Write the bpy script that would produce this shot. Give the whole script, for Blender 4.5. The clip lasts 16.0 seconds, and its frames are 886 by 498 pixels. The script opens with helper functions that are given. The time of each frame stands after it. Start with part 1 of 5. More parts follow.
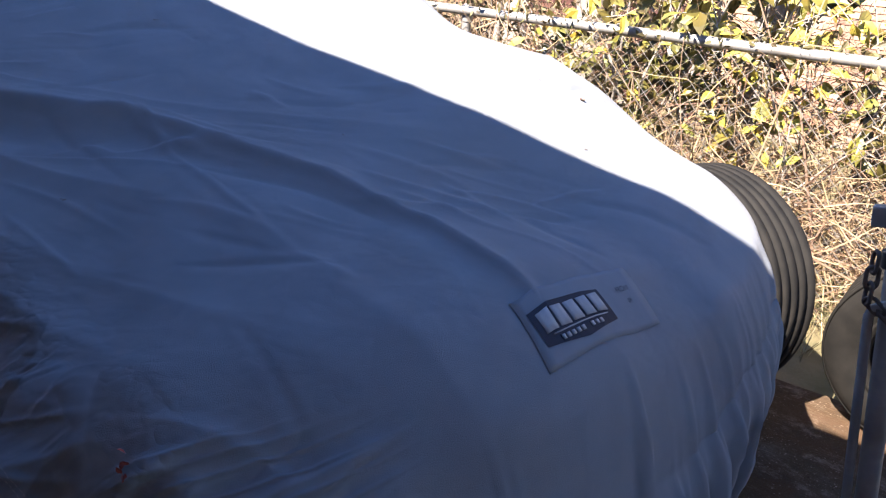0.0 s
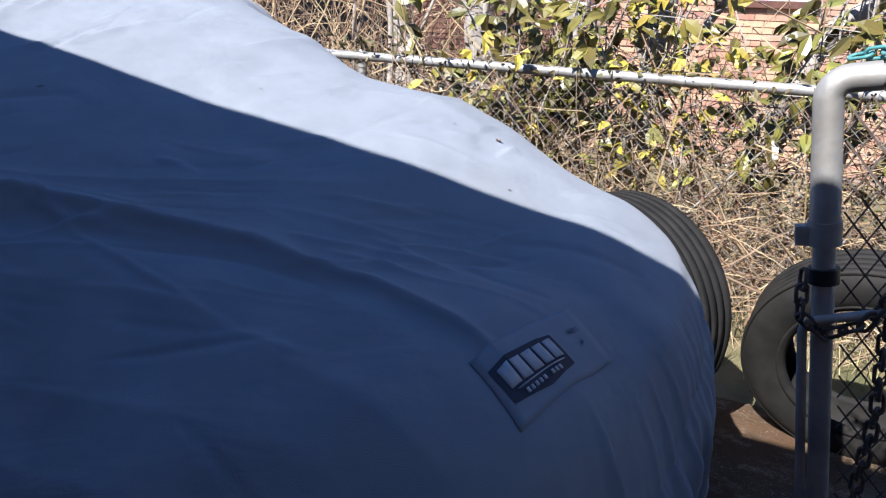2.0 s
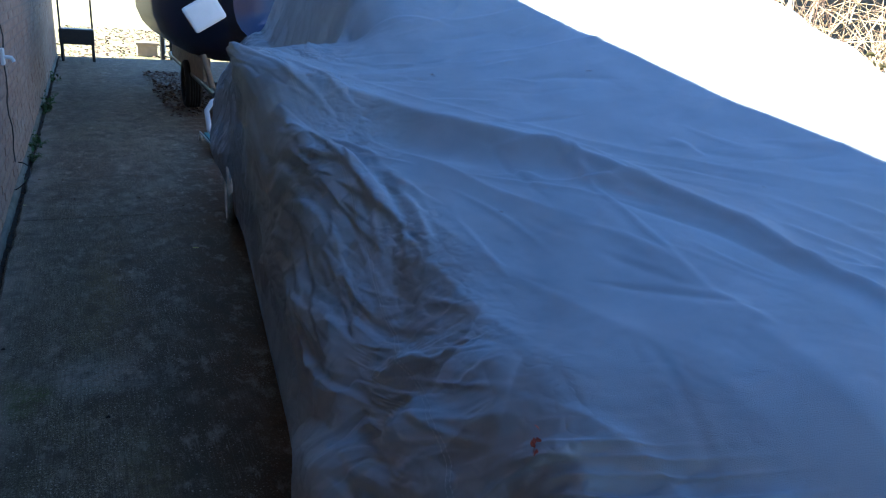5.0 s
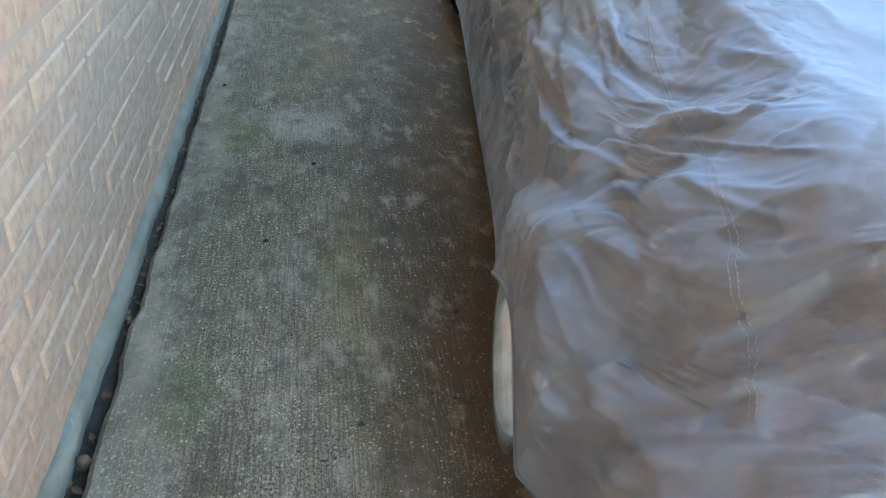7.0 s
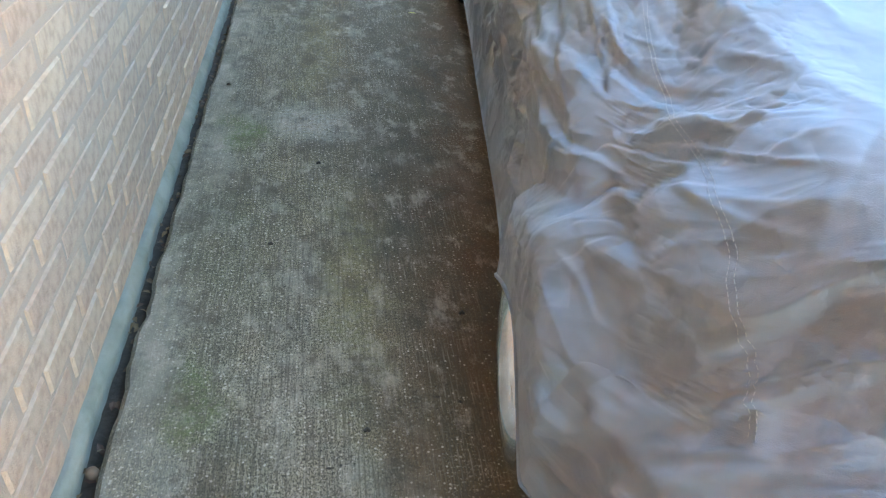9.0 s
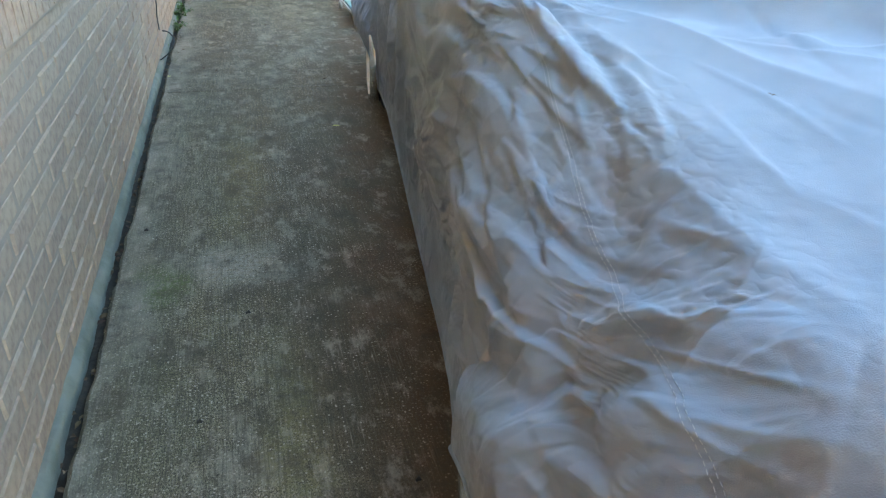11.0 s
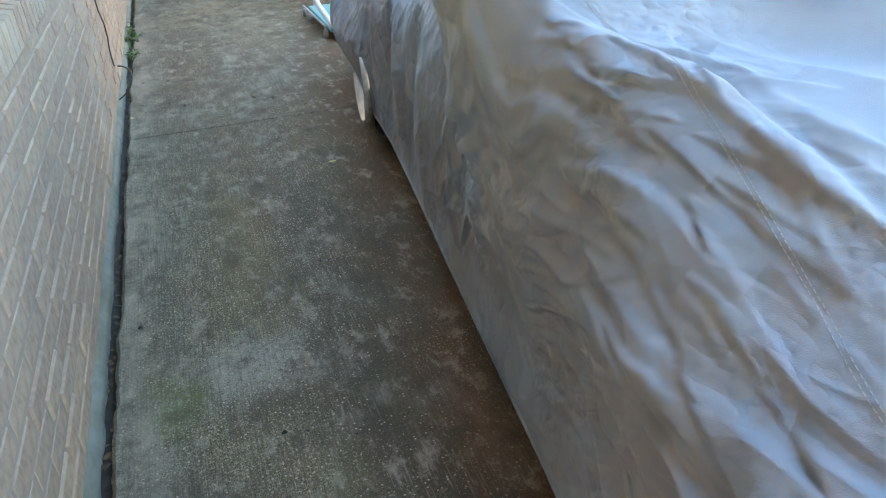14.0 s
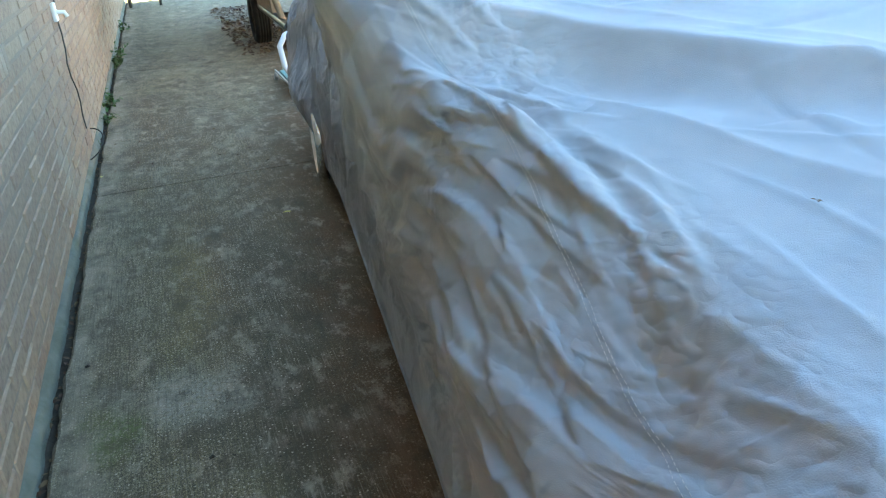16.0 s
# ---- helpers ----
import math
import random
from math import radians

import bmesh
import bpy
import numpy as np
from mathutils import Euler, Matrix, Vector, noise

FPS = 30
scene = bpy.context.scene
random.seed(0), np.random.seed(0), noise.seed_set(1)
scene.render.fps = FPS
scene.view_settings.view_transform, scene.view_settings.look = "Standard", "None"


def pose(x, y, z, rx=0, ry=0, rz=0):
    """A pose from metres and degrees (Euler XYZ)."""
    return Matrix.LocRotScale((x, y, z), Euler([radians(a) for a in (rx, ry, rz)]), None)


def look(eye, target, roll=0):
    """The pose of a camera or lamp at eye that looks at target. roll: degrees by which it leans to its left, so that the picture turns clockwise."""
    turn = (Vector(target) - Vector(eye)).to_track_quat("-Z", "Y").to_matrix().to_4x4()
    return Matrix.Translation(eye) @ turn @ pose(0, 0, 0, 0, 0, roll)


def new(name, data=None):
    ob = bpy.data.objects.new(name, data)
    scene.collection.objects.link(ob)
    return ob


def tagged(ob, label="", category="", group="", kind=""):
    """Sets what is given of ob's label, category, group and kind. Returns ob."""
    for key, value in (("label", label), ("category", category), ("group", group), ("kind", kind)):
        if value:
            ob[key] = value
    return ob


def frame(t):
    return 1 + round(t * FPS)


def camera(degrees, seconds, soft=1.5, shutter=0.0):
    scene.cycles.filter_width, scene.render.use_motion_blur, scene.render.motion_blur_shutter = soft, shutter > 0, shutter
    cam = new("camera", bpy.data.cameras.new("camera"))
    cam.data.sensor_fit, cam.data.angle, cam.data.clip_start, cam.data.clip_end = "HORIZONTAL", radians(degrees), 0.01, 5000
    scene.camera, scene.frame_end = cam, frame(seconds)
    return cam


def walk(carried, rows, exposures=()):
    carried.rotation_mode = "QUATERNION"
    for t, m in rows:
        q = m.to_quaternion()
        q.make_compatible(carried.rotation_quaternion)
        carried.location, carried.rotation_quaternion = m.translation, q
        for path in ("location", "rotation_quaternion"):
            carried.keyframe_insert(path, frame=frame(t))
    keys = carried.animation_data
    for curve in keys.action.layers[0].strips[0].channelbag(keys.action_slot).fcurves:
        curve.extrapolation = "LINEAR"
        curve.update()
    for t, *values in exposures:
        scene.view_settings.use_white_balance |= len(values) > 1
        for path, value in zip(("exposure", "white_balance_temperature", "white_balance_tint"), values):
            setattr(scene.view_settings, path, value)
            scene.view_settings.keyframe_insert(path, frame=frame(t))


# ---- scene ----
cam = camera(65, 16.0, soft=1.2)
PATH = [
    (0, (0.552, -0.420, 1.411), (2.124, 0.561, 0.658), 5.33),
    (0.5, (0.468, -0.315, 1.410), (2.218, 0.419, 0.779), 6.08),
    (1, (0.449, -0.279, 1.414), (2.236, 0.436, 0.872), 5.29),
    (1.5, (0.475, -0.272, 1.417), (2.190, 0.597, 0.866), 3.82),
    (2, (0.568, -0.324, 1.419), (2.306, 0.436, 0.786), 2.85),
    (2.5, (0.652, -0.328, 1.379), (2.299, 0.461, 0.564), 4.08),
    (3, (0.597, -0.259, 1.373), (2.086, 0.811, 0.573), 5.08),
    (3.5, (0.505, -0.157, 1.384), (2.170, 0.736, 0.728), 7.28),
    (4, (0.397, -0.062, 1.383), (2.047, 0.897, 0.784), 7.36),
    (4.5, (0.230, -0.090, 1.400), (1.655, 1.165, 0.787), 7.2),
    (5, (0.434, -0.393, 1.346), (1.267, 1.200, 0.730), 4.55),
    (5.2, (0.415, -0.376, 1.328), (1.149, 1.242, 0.656), 5.70),
    (7.3, (0.381, -0.224, 1.101), (0.760, 1.363, -0.056), 8.96),
    (7.5, (0.383, -0.220, 1.103), (0.760, 1.358, -0.066), 9.12),
    (8, (0.381, -0.218, 1.103), (0.774, 1.366, -0.053), 9.44),
    (8.2, (0.388, -0.216, 1.107), (0.785, 1.363, -0.054), 9.39),
    (10.3, (0.490, -0.136, 1.200), (0.766, 1.527, 0.123), 0.65),
    (10.5, (0.512, -0.113, 1.208), (0.849, 1.573, 0.186), 1.35),
    (11, (0.472, -0.001, 1.233), (0.968, 1.667, 0.248), 2.44),
    (11.5, (0.422, 0.159, 1.247), (0.989, 1.786, 0.232), 1.92),
    (12, (0.448, 0.330, 1.265), (0.903, 1.973, 0.219), -3.28),
    (12.5, (0.443, 0.450, 1.275), (0.930, 2.103, 0.262), -2.24),
    (13, (0.384, 0.485, 1.286), (0.998, 2.112, 0.299), -0.37),
    (13.5, (0.374, 0.494, 1.282), (0.960, 2.116, 0.269), -2.01),
    (14, (0.378, 0.492, 1.279), (0.947, 2.110, 0.251), -2.23),
    (14.5, (0.394, 0.482, 1.287), (0.928, 2.131, 0.290), -3.14),
    (15, (0.424, 0.458, 1.292), (0.923, 2.135, 0.323), -3.54),
    (15.5, (0.467, 0.391, 1.284), (0.893, 2.085, 0.310), -3.20),
    (16, (0.517, 0.258, 1.285), (1.136, 1.943, 0.403), -3.14),
]

EXPOSURES = [(0, 2.31, 5400, 19), (0.5, 1.72, 5200, 18), (0.9, 1.42, 5000, 17), (1.5, 1.38, 4900, 16), (2.0, 1.40, 4850, 16), (2.6, 2.15, 4800, 15), (3.1, 2.38, 4900, 12),
             (3.6, 2.26, 4950, 13), (4.0, 1.72, 4850, 14), (4.5, 2.2, 4850, 3), (5.2, 3.8, 4950, 2), (7.3, 5.9, 7400, -2), (8.2, 6.1, 7400, -2), (10.3, 6.05, 7450, -5),
             (11, 5.55, 7450, -6), (12, 5.75, 7500, -3), (15, 5.8, 7500, -3), (15.6, 5.6, 7350, -9), (16, 5.45, 7200, -11)]
walk(cam, [(t, look(e, a, r)) for t, e, a, r in PATH], EXPOSURES)

# ---- light ----
SUN_DIR = Vector((1.0, -0.3, -1.1)).normalized()
world = bpy.data.worlds.new("sky")
scene.world = world
world.use_nodes = True
wn = world.node_tree
sky = wn.nodes.new("ShaderNodeTexSky")
sky.sky_type = "NISHITA"
sky.sun_disc = False
sky.ozone_density = 2.5
sky.dust_density = 0.2
sky.sun_elevation = math.asin(-SUN_DIR.z)
sky.sun_rotation = math.atan2(-SUN_DIR.x, -SUN_DIR.y)
wn.nodes["Background"].inputs[1].default_value = 0.05
wn.links.new(sky.outputs[0], wn.nodes["Background"].inputs[0])
sun = new("sun", bpy.data.lights.new("sun", "SUN"))
sun.data.energy = 5.0
sun.data.angle = radians(0.53)
sun.data.color = (1.0, 0.83, 0.57)
sun.matrix_world = look((0, 0, 10), Vector((0, 0, 10)) + SUN_DIR)

# ---- car cover form ----
TURN = radians(7.0)
NOSE = Vector((1.75, -0.27, 0.0))
AX = Vector((math.sin(TURN), math.cos(TURN), 0.0))
AY = Vector((math.cos(TURN), -math.sin(TURN), 0.0))
CAR_L, CAR_W = 5.3, 1.0


def car_point(u, v, z=0.0):
    """A place from the car's own length u (from its nose) and breadth v (towards the fence)."""
    return NOSE + AX * u + AY * v + Vector((0, 0, z))


# ---- small tools ----
RNG = np.random.default_rng(7)
LATTICE = RNG.random((64, 64, 64)).astype(np.float32)


def vnoise(x, y, z=0.0):
    """Smooth value noise from -1 to 1 on arrays."""
    x, y = np.asarray(x, float), np.asarray(y, float)
    z = np.zeros_like(x) + z
    out = 0
    ix, iy, iz = np.floor(x).astype(int), np.floor(y).astype(int), np.floor(z).astype(int)
    fx, fy, fz = x - ix, y - iy, z - iz
    fx, fy, fz = (f * f * f * (f * (f * 6 - 15) + 10) for f in (fx, fy, fz))
    for a in (0, 1):
        for b in (0, 1):
            for c in (0, 1):
                w = (fx if a else 1 - fx) * (fy if b else 1 - fy) * (fz if c else 1 - fz)
                out = out + w * LATTICE[(ix + a) % 64, (iy + b) % 64, (iz + c) % 64]
    return out * 2 - 1


def smooth(e0, e1, x):
    k = np.clip((np.asarray(x, float) - e0) / (e1 - e0), 0, 1)
    return k * k * (3 - 2 * k)


def mesh_object(name, verts, faces, material, parent=None, label="", smooth_shade=False):
    me = bpy.data.meshes.new(name)
    me.from_pydata([tuple(v) for v in verts], [], [tuple(f) for f in faces])
    me.update()
    if material:
        me.materials.append(material)
    if smooth_shade:
        me.polygons.foreach_set("use_smooth", [True] * len(me.polygons))
    ob = new(name, me)
    if parent is not None:
        ob.parent = parent
    if label:
        ob["label"] = label
    return ob


def part(name, bm, material, parent=None, label="", smooth_shade=False):
    me = bpy.data.meshes.new(name)
    bm.to_mesh(me)
    bm.free()
    if material:
        me.materials.append(material)
    if smooth_shade:
        me.polygons.foreach_set("use_smooth", [True] * len(me.polygons))
    ob = new(name, me)
    if parent is not None:
        ob.parent = parent
    if label:
        ob["label"] = label
    return ob


def empty(name, m=None):
    ob = new(name)
    ob.empty_display_size = 0.1
    if m is not None:
        ob.matrix_world = m
    return ob


def box_bm(bm, lo, hi, bevel=0.0, m=None):
    """Adds a box from corner lo to corner hi."""
    c = [(a + b) / 2 for a, b in zip(lo, hi)]
    s = [abs(b - a) for a, b in zip(lo, hi)]
    mat = Matrix.Translation(c) @ Matrix.Diagonal((*s, 1))
    if m is not None:
        mat = m @ mat
    r = bmesh.ops.create_cube(bm, size=1.0, matrix=mat)
    if bevel:
        edges = list({e for v in r["verts"] for e in v.link_edges})
        bmesh.ops.bevel(bm, geom=edges, offset=bevel, segments=2, affect="EDGES", profile=0.6)
    return bm


def box(lo, hi, bevel=0.0, m=None):
    return box_bm(bmesh.new(), lo, hi, bevel, m)


def tube_data(points, radius, sides=8, closed=False, caps=True):
    """Vertices and faces of a tube along points; radius is one number or one for each point."""
    pts = [Vector(p) for p in points]
    n = len(pts)
    rad = radius if hasattr(radius, "__len__") else [radius] * n
    verts, faces = [], []
    ref = None
    for i, p in enumerate(pts):
        a = pts[(i - 1) % n] if closed or i else pts[0]
        b = pts[(i + 1) % n] if closed or i < n - 1 else pts[-1]
        d = (b - a).normalized() if (b - a).length > 1e-9 else Vector((0, 0, 1))
        if ref is None:
            ref = d.orthogonal().normalized()
        ref = (ref - d * ref.dot(d)).normalized()
        side = d.cross(ref)
        for k in range(sides):
            ang = 2 * math.pi * k / sides
            verts.append(p + (ref * math.cos(ang) + side * math.sin(ang)) * rad[i])
    rings = n if closed else n - 1
    for i in range(rings):
        for k in range(sides):
            j = (i + 1) % n
            faces.append((i * sides + k, i * sides + (k + 1) % sides, j * sides + (k + 1) % sides, j * sides + k))
    if caps and not closed:
        # ends have vertices of their own, so that they do not bend the sides' shading
        for first, way in ((0, -1), ((n - 1) * sides, 1)):
            base = len(verts)
            verts += [Vector(q) for q in verts[first:first + sides]]
            faces.append(tuple(range(base, base + sides))[::way])
    return verts, faces


def tube(name, points, radius, material, parent=None, sides=10, closed=False, label=""):
    v, f = tube_data(points, radius, sides, closed)
    return mesh_object(name, v, f, material, parent, label, True)


class Heap:
    """Many small pieces gathered into one mesh."""

    def __init__(self):
        self.v, self.f = [], []

    def add(self, verts, faces):
        o = len(self.v)
        self.v.extend(tuple(v) for v in verts)
        self.f.extend(tuple(i + o for i in f) for f in faces)

    def make(self, name, material, parent=None, label="", smooth_shade=False):
        return mesh_object(name, self.v, self.f, material, parent, label, smooth_shade)


def lathe(name, profile, material, parent=None, sides=48, label="", closed=False):
    """Turns (radius, height) pairs about z."""
    verts, faces = [], []
    n = len(profile)
    for k in range(sides):
        a = 2 * math.pi * k / sides
        for r, h in profile:
            verts.append((r * math.cos(a), r * math.sin(a), h))
    for k in range(sides):
        j = (k + 1) % sides
        for i in range(n if closed else n - 1):
            i2 = (i + 1) % n
            faces.append((k * n + i, j * n + i, j * n + i2, k * n + i2))
    return mesh_object(name, verts, faces, material, parent, label, True)


# ---- materials ----
def material(name, base, rough=0.8, metal=0.0, second=None, scale=6.0, detail=6.0, bump=0.0, bump_scale=60.0, third=None, third_scale=1.3,
             spec=0.5, per_object=0.0, per_island=0.0, sheen=0.0):
    """Base colour mixed with a second by fine noise and a third by broad stains, with bump."""
    m = bpy.data.materials.new(name)
    m.use_nodes = True
    nt = m.node_tree
    p = nt.nodes["Principled BSDF"]
    p.inputs["Roughness"].default_value = rough
    p.inputs["Metallic"].default_value = metal
    p.inputs["Specular IOR Level"].default_value = spec
    if sheen:
        p.inputs["Sheen Weight"].default_value = sheen
    tc = nt.nodes.new("ShaderNodeTexCoord")
    col = nt.nodes.new("ShaderNodeRGB")
    col.outputs[0].default_value = (*base, 1)
    out = col.outputs[0]

    def mixed(a, colour, fac_socket, amount=1.0):
        mx = nt.nodes.new("ShaderNodeMix")
        mx.data_type = "RGBA"
        mx.inputs["B"].default_value = (*colour, 1)
        nt.links.new(a, mx.inputs["A"])
        nt.links.new(fac_socket, mx.inputs["Factor"])
        return mx.outputs["Result"]

    def noisy(sc, det, lo, hi, rough_n=0.6):
        n = nt.nodes.new("ShaderNodeTexNoise")
        n.inputs["Scale"].default_value = sc
        n.inputs["Detail"].default_value = det
        n.inputs["Roughness"].default_value = rough_n
        nt.links.new(tc.outputs["Object"], n.inputs["Vector"])
        r = nt.nodes.new("ShaderNodeMapRange")
        r.inputs["From Min"].default_value = lo
        r.inputs["From Max"].default_value = hi
        nt.links.new(n.outputs["Fac"], r.inputs["Value"])
        return r.outputs["Result"]

    if second:
        out = mixed(out, second, noisy(scale, detail, 0.38, 0.66))
    if third:
        out = mixed(out, third, noisy(third_scale, 4, 0.46, 0.72))
    if per_object or per_island:
        if per_object:
            inf = nt.nodes.new("ShaderNodeObjectInfo")
            rnd = inf.outputs["Random"]
        else:
            inf = nt.nodes.new("ShaderNodeNewGeometry")
            rnd = inf.outputs["Random Per Island"]
        amt = per_object or per_island
        mr = nt.nodes.new("ShaderNodeMapRange")
        mr.inputs["To Min"].default_value = 1 - amt
        mr.inputs["To Max"].default_value = 1 + amt
        nt.links.new(rnd, mr.inputs["Value"])
        hsv = nt.nodes.new("ShaderNodeHueSaturation")
        nt.links.new(out, hsv.inputs["Color"])
        nt.links.new(mr.outputs["Result"], hsv.inputs["Value"])
        mr2 = nt.nodes.new("ShaderNodeMapRange")
        mr2.inputs["To Min"].default_value = 0.5 - 0.05 * amt
        mr2.inputs["To Max"].default_value = 0.5 + 0.05 * amt
        nt.links.new(rnd, mr2.inputs["Value"])
        nt.links.new(mr2.outputs["Result"], hsv.inputs["Hue"])
        out = hsv.outputs["Color"]
    nt.links.new(out, p.inputs["Base Color"])
    if bump:
        n = nt.nodes.new("ShaderNodeTexNoise")
        n.inputs["Scale"].default_value = bump_scale
        n.inputs["Detail"].default_value = 8
        n.inputs["Roughness"].default_value = 0.65
        nt.links.new(tc.outputs["Object"], n.inputs["Vector"])
        b = nt.nodes.new("ShaderNodeBump")
        b.inputs["Strength"].default_value = min(1.0, bump)
        b.inputs["Distance"].default_value = 0.004 * max(1.0, bump)
        nt.links.new(n.outputs["Fac"], b.inputs["Height"])
        nt.links.new(b.outputs["Normal"], p.inputs["Normal"])
    return m




def cover_cloth():
    """Grey non-woven cloth: fine weave and dust stains; the hanging wall side is crumpled, the top drawn tight."""
    m = material("cover_cloth", (0.233, 0.252, 0.287), 0.88, second=(0.207, 0.224, 0.258), scale=9, third=(0.218, 0.228, 0.243), third_scale=1.1, sheen=0.1, spec=0.25)
    nt = m.node_tree
    p = nt.nodes["Principled BSDF"]
    tc = next(n for n in nt.nodes if n.type == "TEX_COORD")

    def maths(op, a, b, clamp=False):
        n = nt.nodes.new("ShaderNodeMath")
        n.operation = op
        n.use_clamp = clamp
        for q, v in enumerate((a, b)):
            if isinstance(v, (int, float)):
                n.inputs[q].default_value = v
            else:
                nt.links.new(v, n.inputs[q])
        return n.outputs[0]

    def noise_of(sc, det, lo, hi, vec=None):
        n = nt.nodes.new("ShaderNodeTexNoise")
        n.inputs["Scale"].default_value = sc
        n.inputs["Detail"].default_value = det
        nt.links.new(vec or tc.outputs["Object"], n.inputs["Vector"])
        r = nt.nodes.new("ShaderNodeMapRange")
        r.interpolation_type = "SMOOTHSTEP"
        r.inputs["From Min"].default_value, r.inputs["From Max"].default_value = lo, hi
        nt.links.new(n.outputs["Fac"], r.inputs["Value"])
        return r.outputs["Result"]

    warp = nt.nodes.new("ShaderNodeTexNoise")
    warp.inputs["Scale"].default_value = 3.0
    warp.inputs["Detail"].default_value = 1.0
    nt.links.new(tc.outputs["Object"], warp.inputs["Vector"])
    add = nt.nodes.new("ShaderNodeVectorMath")
    add.operation = "MULTIPLY_ADD"
    add.inputs[1].default_value = (0.12, 0.12, 0.12)
    nt.links.new(warp.outputs["Color"], add.inputs[0])
    nt.links.new(tc.outputs["Object"], add.inputs[2])

    def wrinkle(scale, det, depth, stretch):
        """Fine creases along the zero lines of a noise."""
        mp = nt.nodes.new("ShaderNodeMapping")
        mp.vector_type = "TEXTURE"
        mp.inputs["Rotation"].default_value = (-0.5, 0, 0.4)
        mp.inputs["Scale"].default_value = (1.0, stretch, 1.0)
        nt.links.new(add.outputs[0], mp.inputs["Vector"])
        n = nt.nodes.new("ShaderNodeTexNoise")
        n.inputs["Scale"].default_value = scale
        n.inputs["Detail"].default_value = det
        nt.links.new(mp.outputs[0], n.inputs["Vector"])
        fold = maths("ABSOLUTE", maths("SUBTRACT", n.outputs["Fac"], 0.5), 0.0)
        return maths("MULTIPLY", maths("MULTIPLY", fold, noise_of(3.4, 1, 0.40, 0.62)), depth)

    rel = maths("ADD", wrinkle(17.0, 1.0, 0.022, 1.8), wrinkle(38.0, 1.0, 0.010, 1.4))
    # v across the car, from the wall side
    dot = nt.nodes.new("ShaderNodeVectorMath")
    dot.operation = "DOT_PRODUCT"
    dot.inputs[1].default_value = (AY.x, AY.y, 0)
    nt.links.new(tc.outputs["Object"], dot.inputs[0])
    r = nt.nodes.new("ShaderNodeMapRange")
    r.interpolation_type = "SMOOTHSTEP"
    v0 = NOSE.dot(AY)
    r.inputs["From Min"].default_value, r.inputs["From Max"].default_value = v0 - 0.74, v0 - 0.90
    r.inputs["To Min"].default_value = 0.16
    nt.links.new(dot.outputs["Value"], r.inputs["Value"])
    rel = maths("MULTIPLY", rel, r.outputs["Result"])
    weave = maths("MULTIPLY", noise_of(700.0, 1, 0.3, 0.7), 0.0003)
    rel = maths("ADD", rel, weave)
    bp = nt.nodes.new("ShaderNodeBump")
    bp.inputs["Strength"].default_value = 1.0
    bp.inputs["Distance"].default_value = 1.0
    nt.links.new(rel, bp.inputs["Height"])
    # crumpling into small, nearly flat facets
    turned = bp.outputs["Normal"]
    for scale, tilt, stretch in ((6.0, 0.46, 1.7), (13.0, 0.50, 1.5)):
        mp = nt.nodes.new("ShaderNodeMapping")
        mp.vector_type = "TEXTURE"
        mp.inputs["Rotation"].default_value = (-0.5, 0.3, 0.4)
        mp.inputs["Scale"].default_value = (1.0, stretch, 1.0)
        nt.links.new(add.outputs[0], mp.inputs["Vector"])
        vo = nt.nodes.new("ShaderNodeTexVoronoi")
        vo.feature = "SMOOTH_F1"
        vo.inputs["Scale"].default_value = scale
        vo.inputs["Smoothness"].default_value = 0.06
        nt.links.new(mp.outputs[0], vo.inputs["Vector"])
        lean = nt.nodes.new("ShaderNodeVectorMath")
        lean.operation = "SUBTRACT"
        lean.inputs[1].default_value = (0.5, 0.5, 0.5)
        nt.links.new(vo.outputs["Color"], lean.inputs[0])
        size = nt.nodes.new("ShaderNodeVectorMath")
        size.operation = "SCALE"
        nt.links.new(lean.outputs[0], size.inputs[0])
        nt.links.new(maths("MULTIPLY", r.outputs["Result"], tilt), size.inputs["Scale"])
        both = nt.nodes.new("ShaderNodeVectorMath")
        both.operation = "ADD"
        nt.links.new(turned, both.inputs[0])
        nt.links.new(size.outputs[0], both.inputs[1])
        turned = both.outputs[0]
    unit = nt.nodes.new("ShaderNodeVectorMath")
    unit.operation = "NORMALIZE"
    nt.links.new(turned, unit.inputs[0])
    nt.links.new(unit.outputs[0], p.inputs["Normal"])
    return m


M_COVER = cover_cloth()


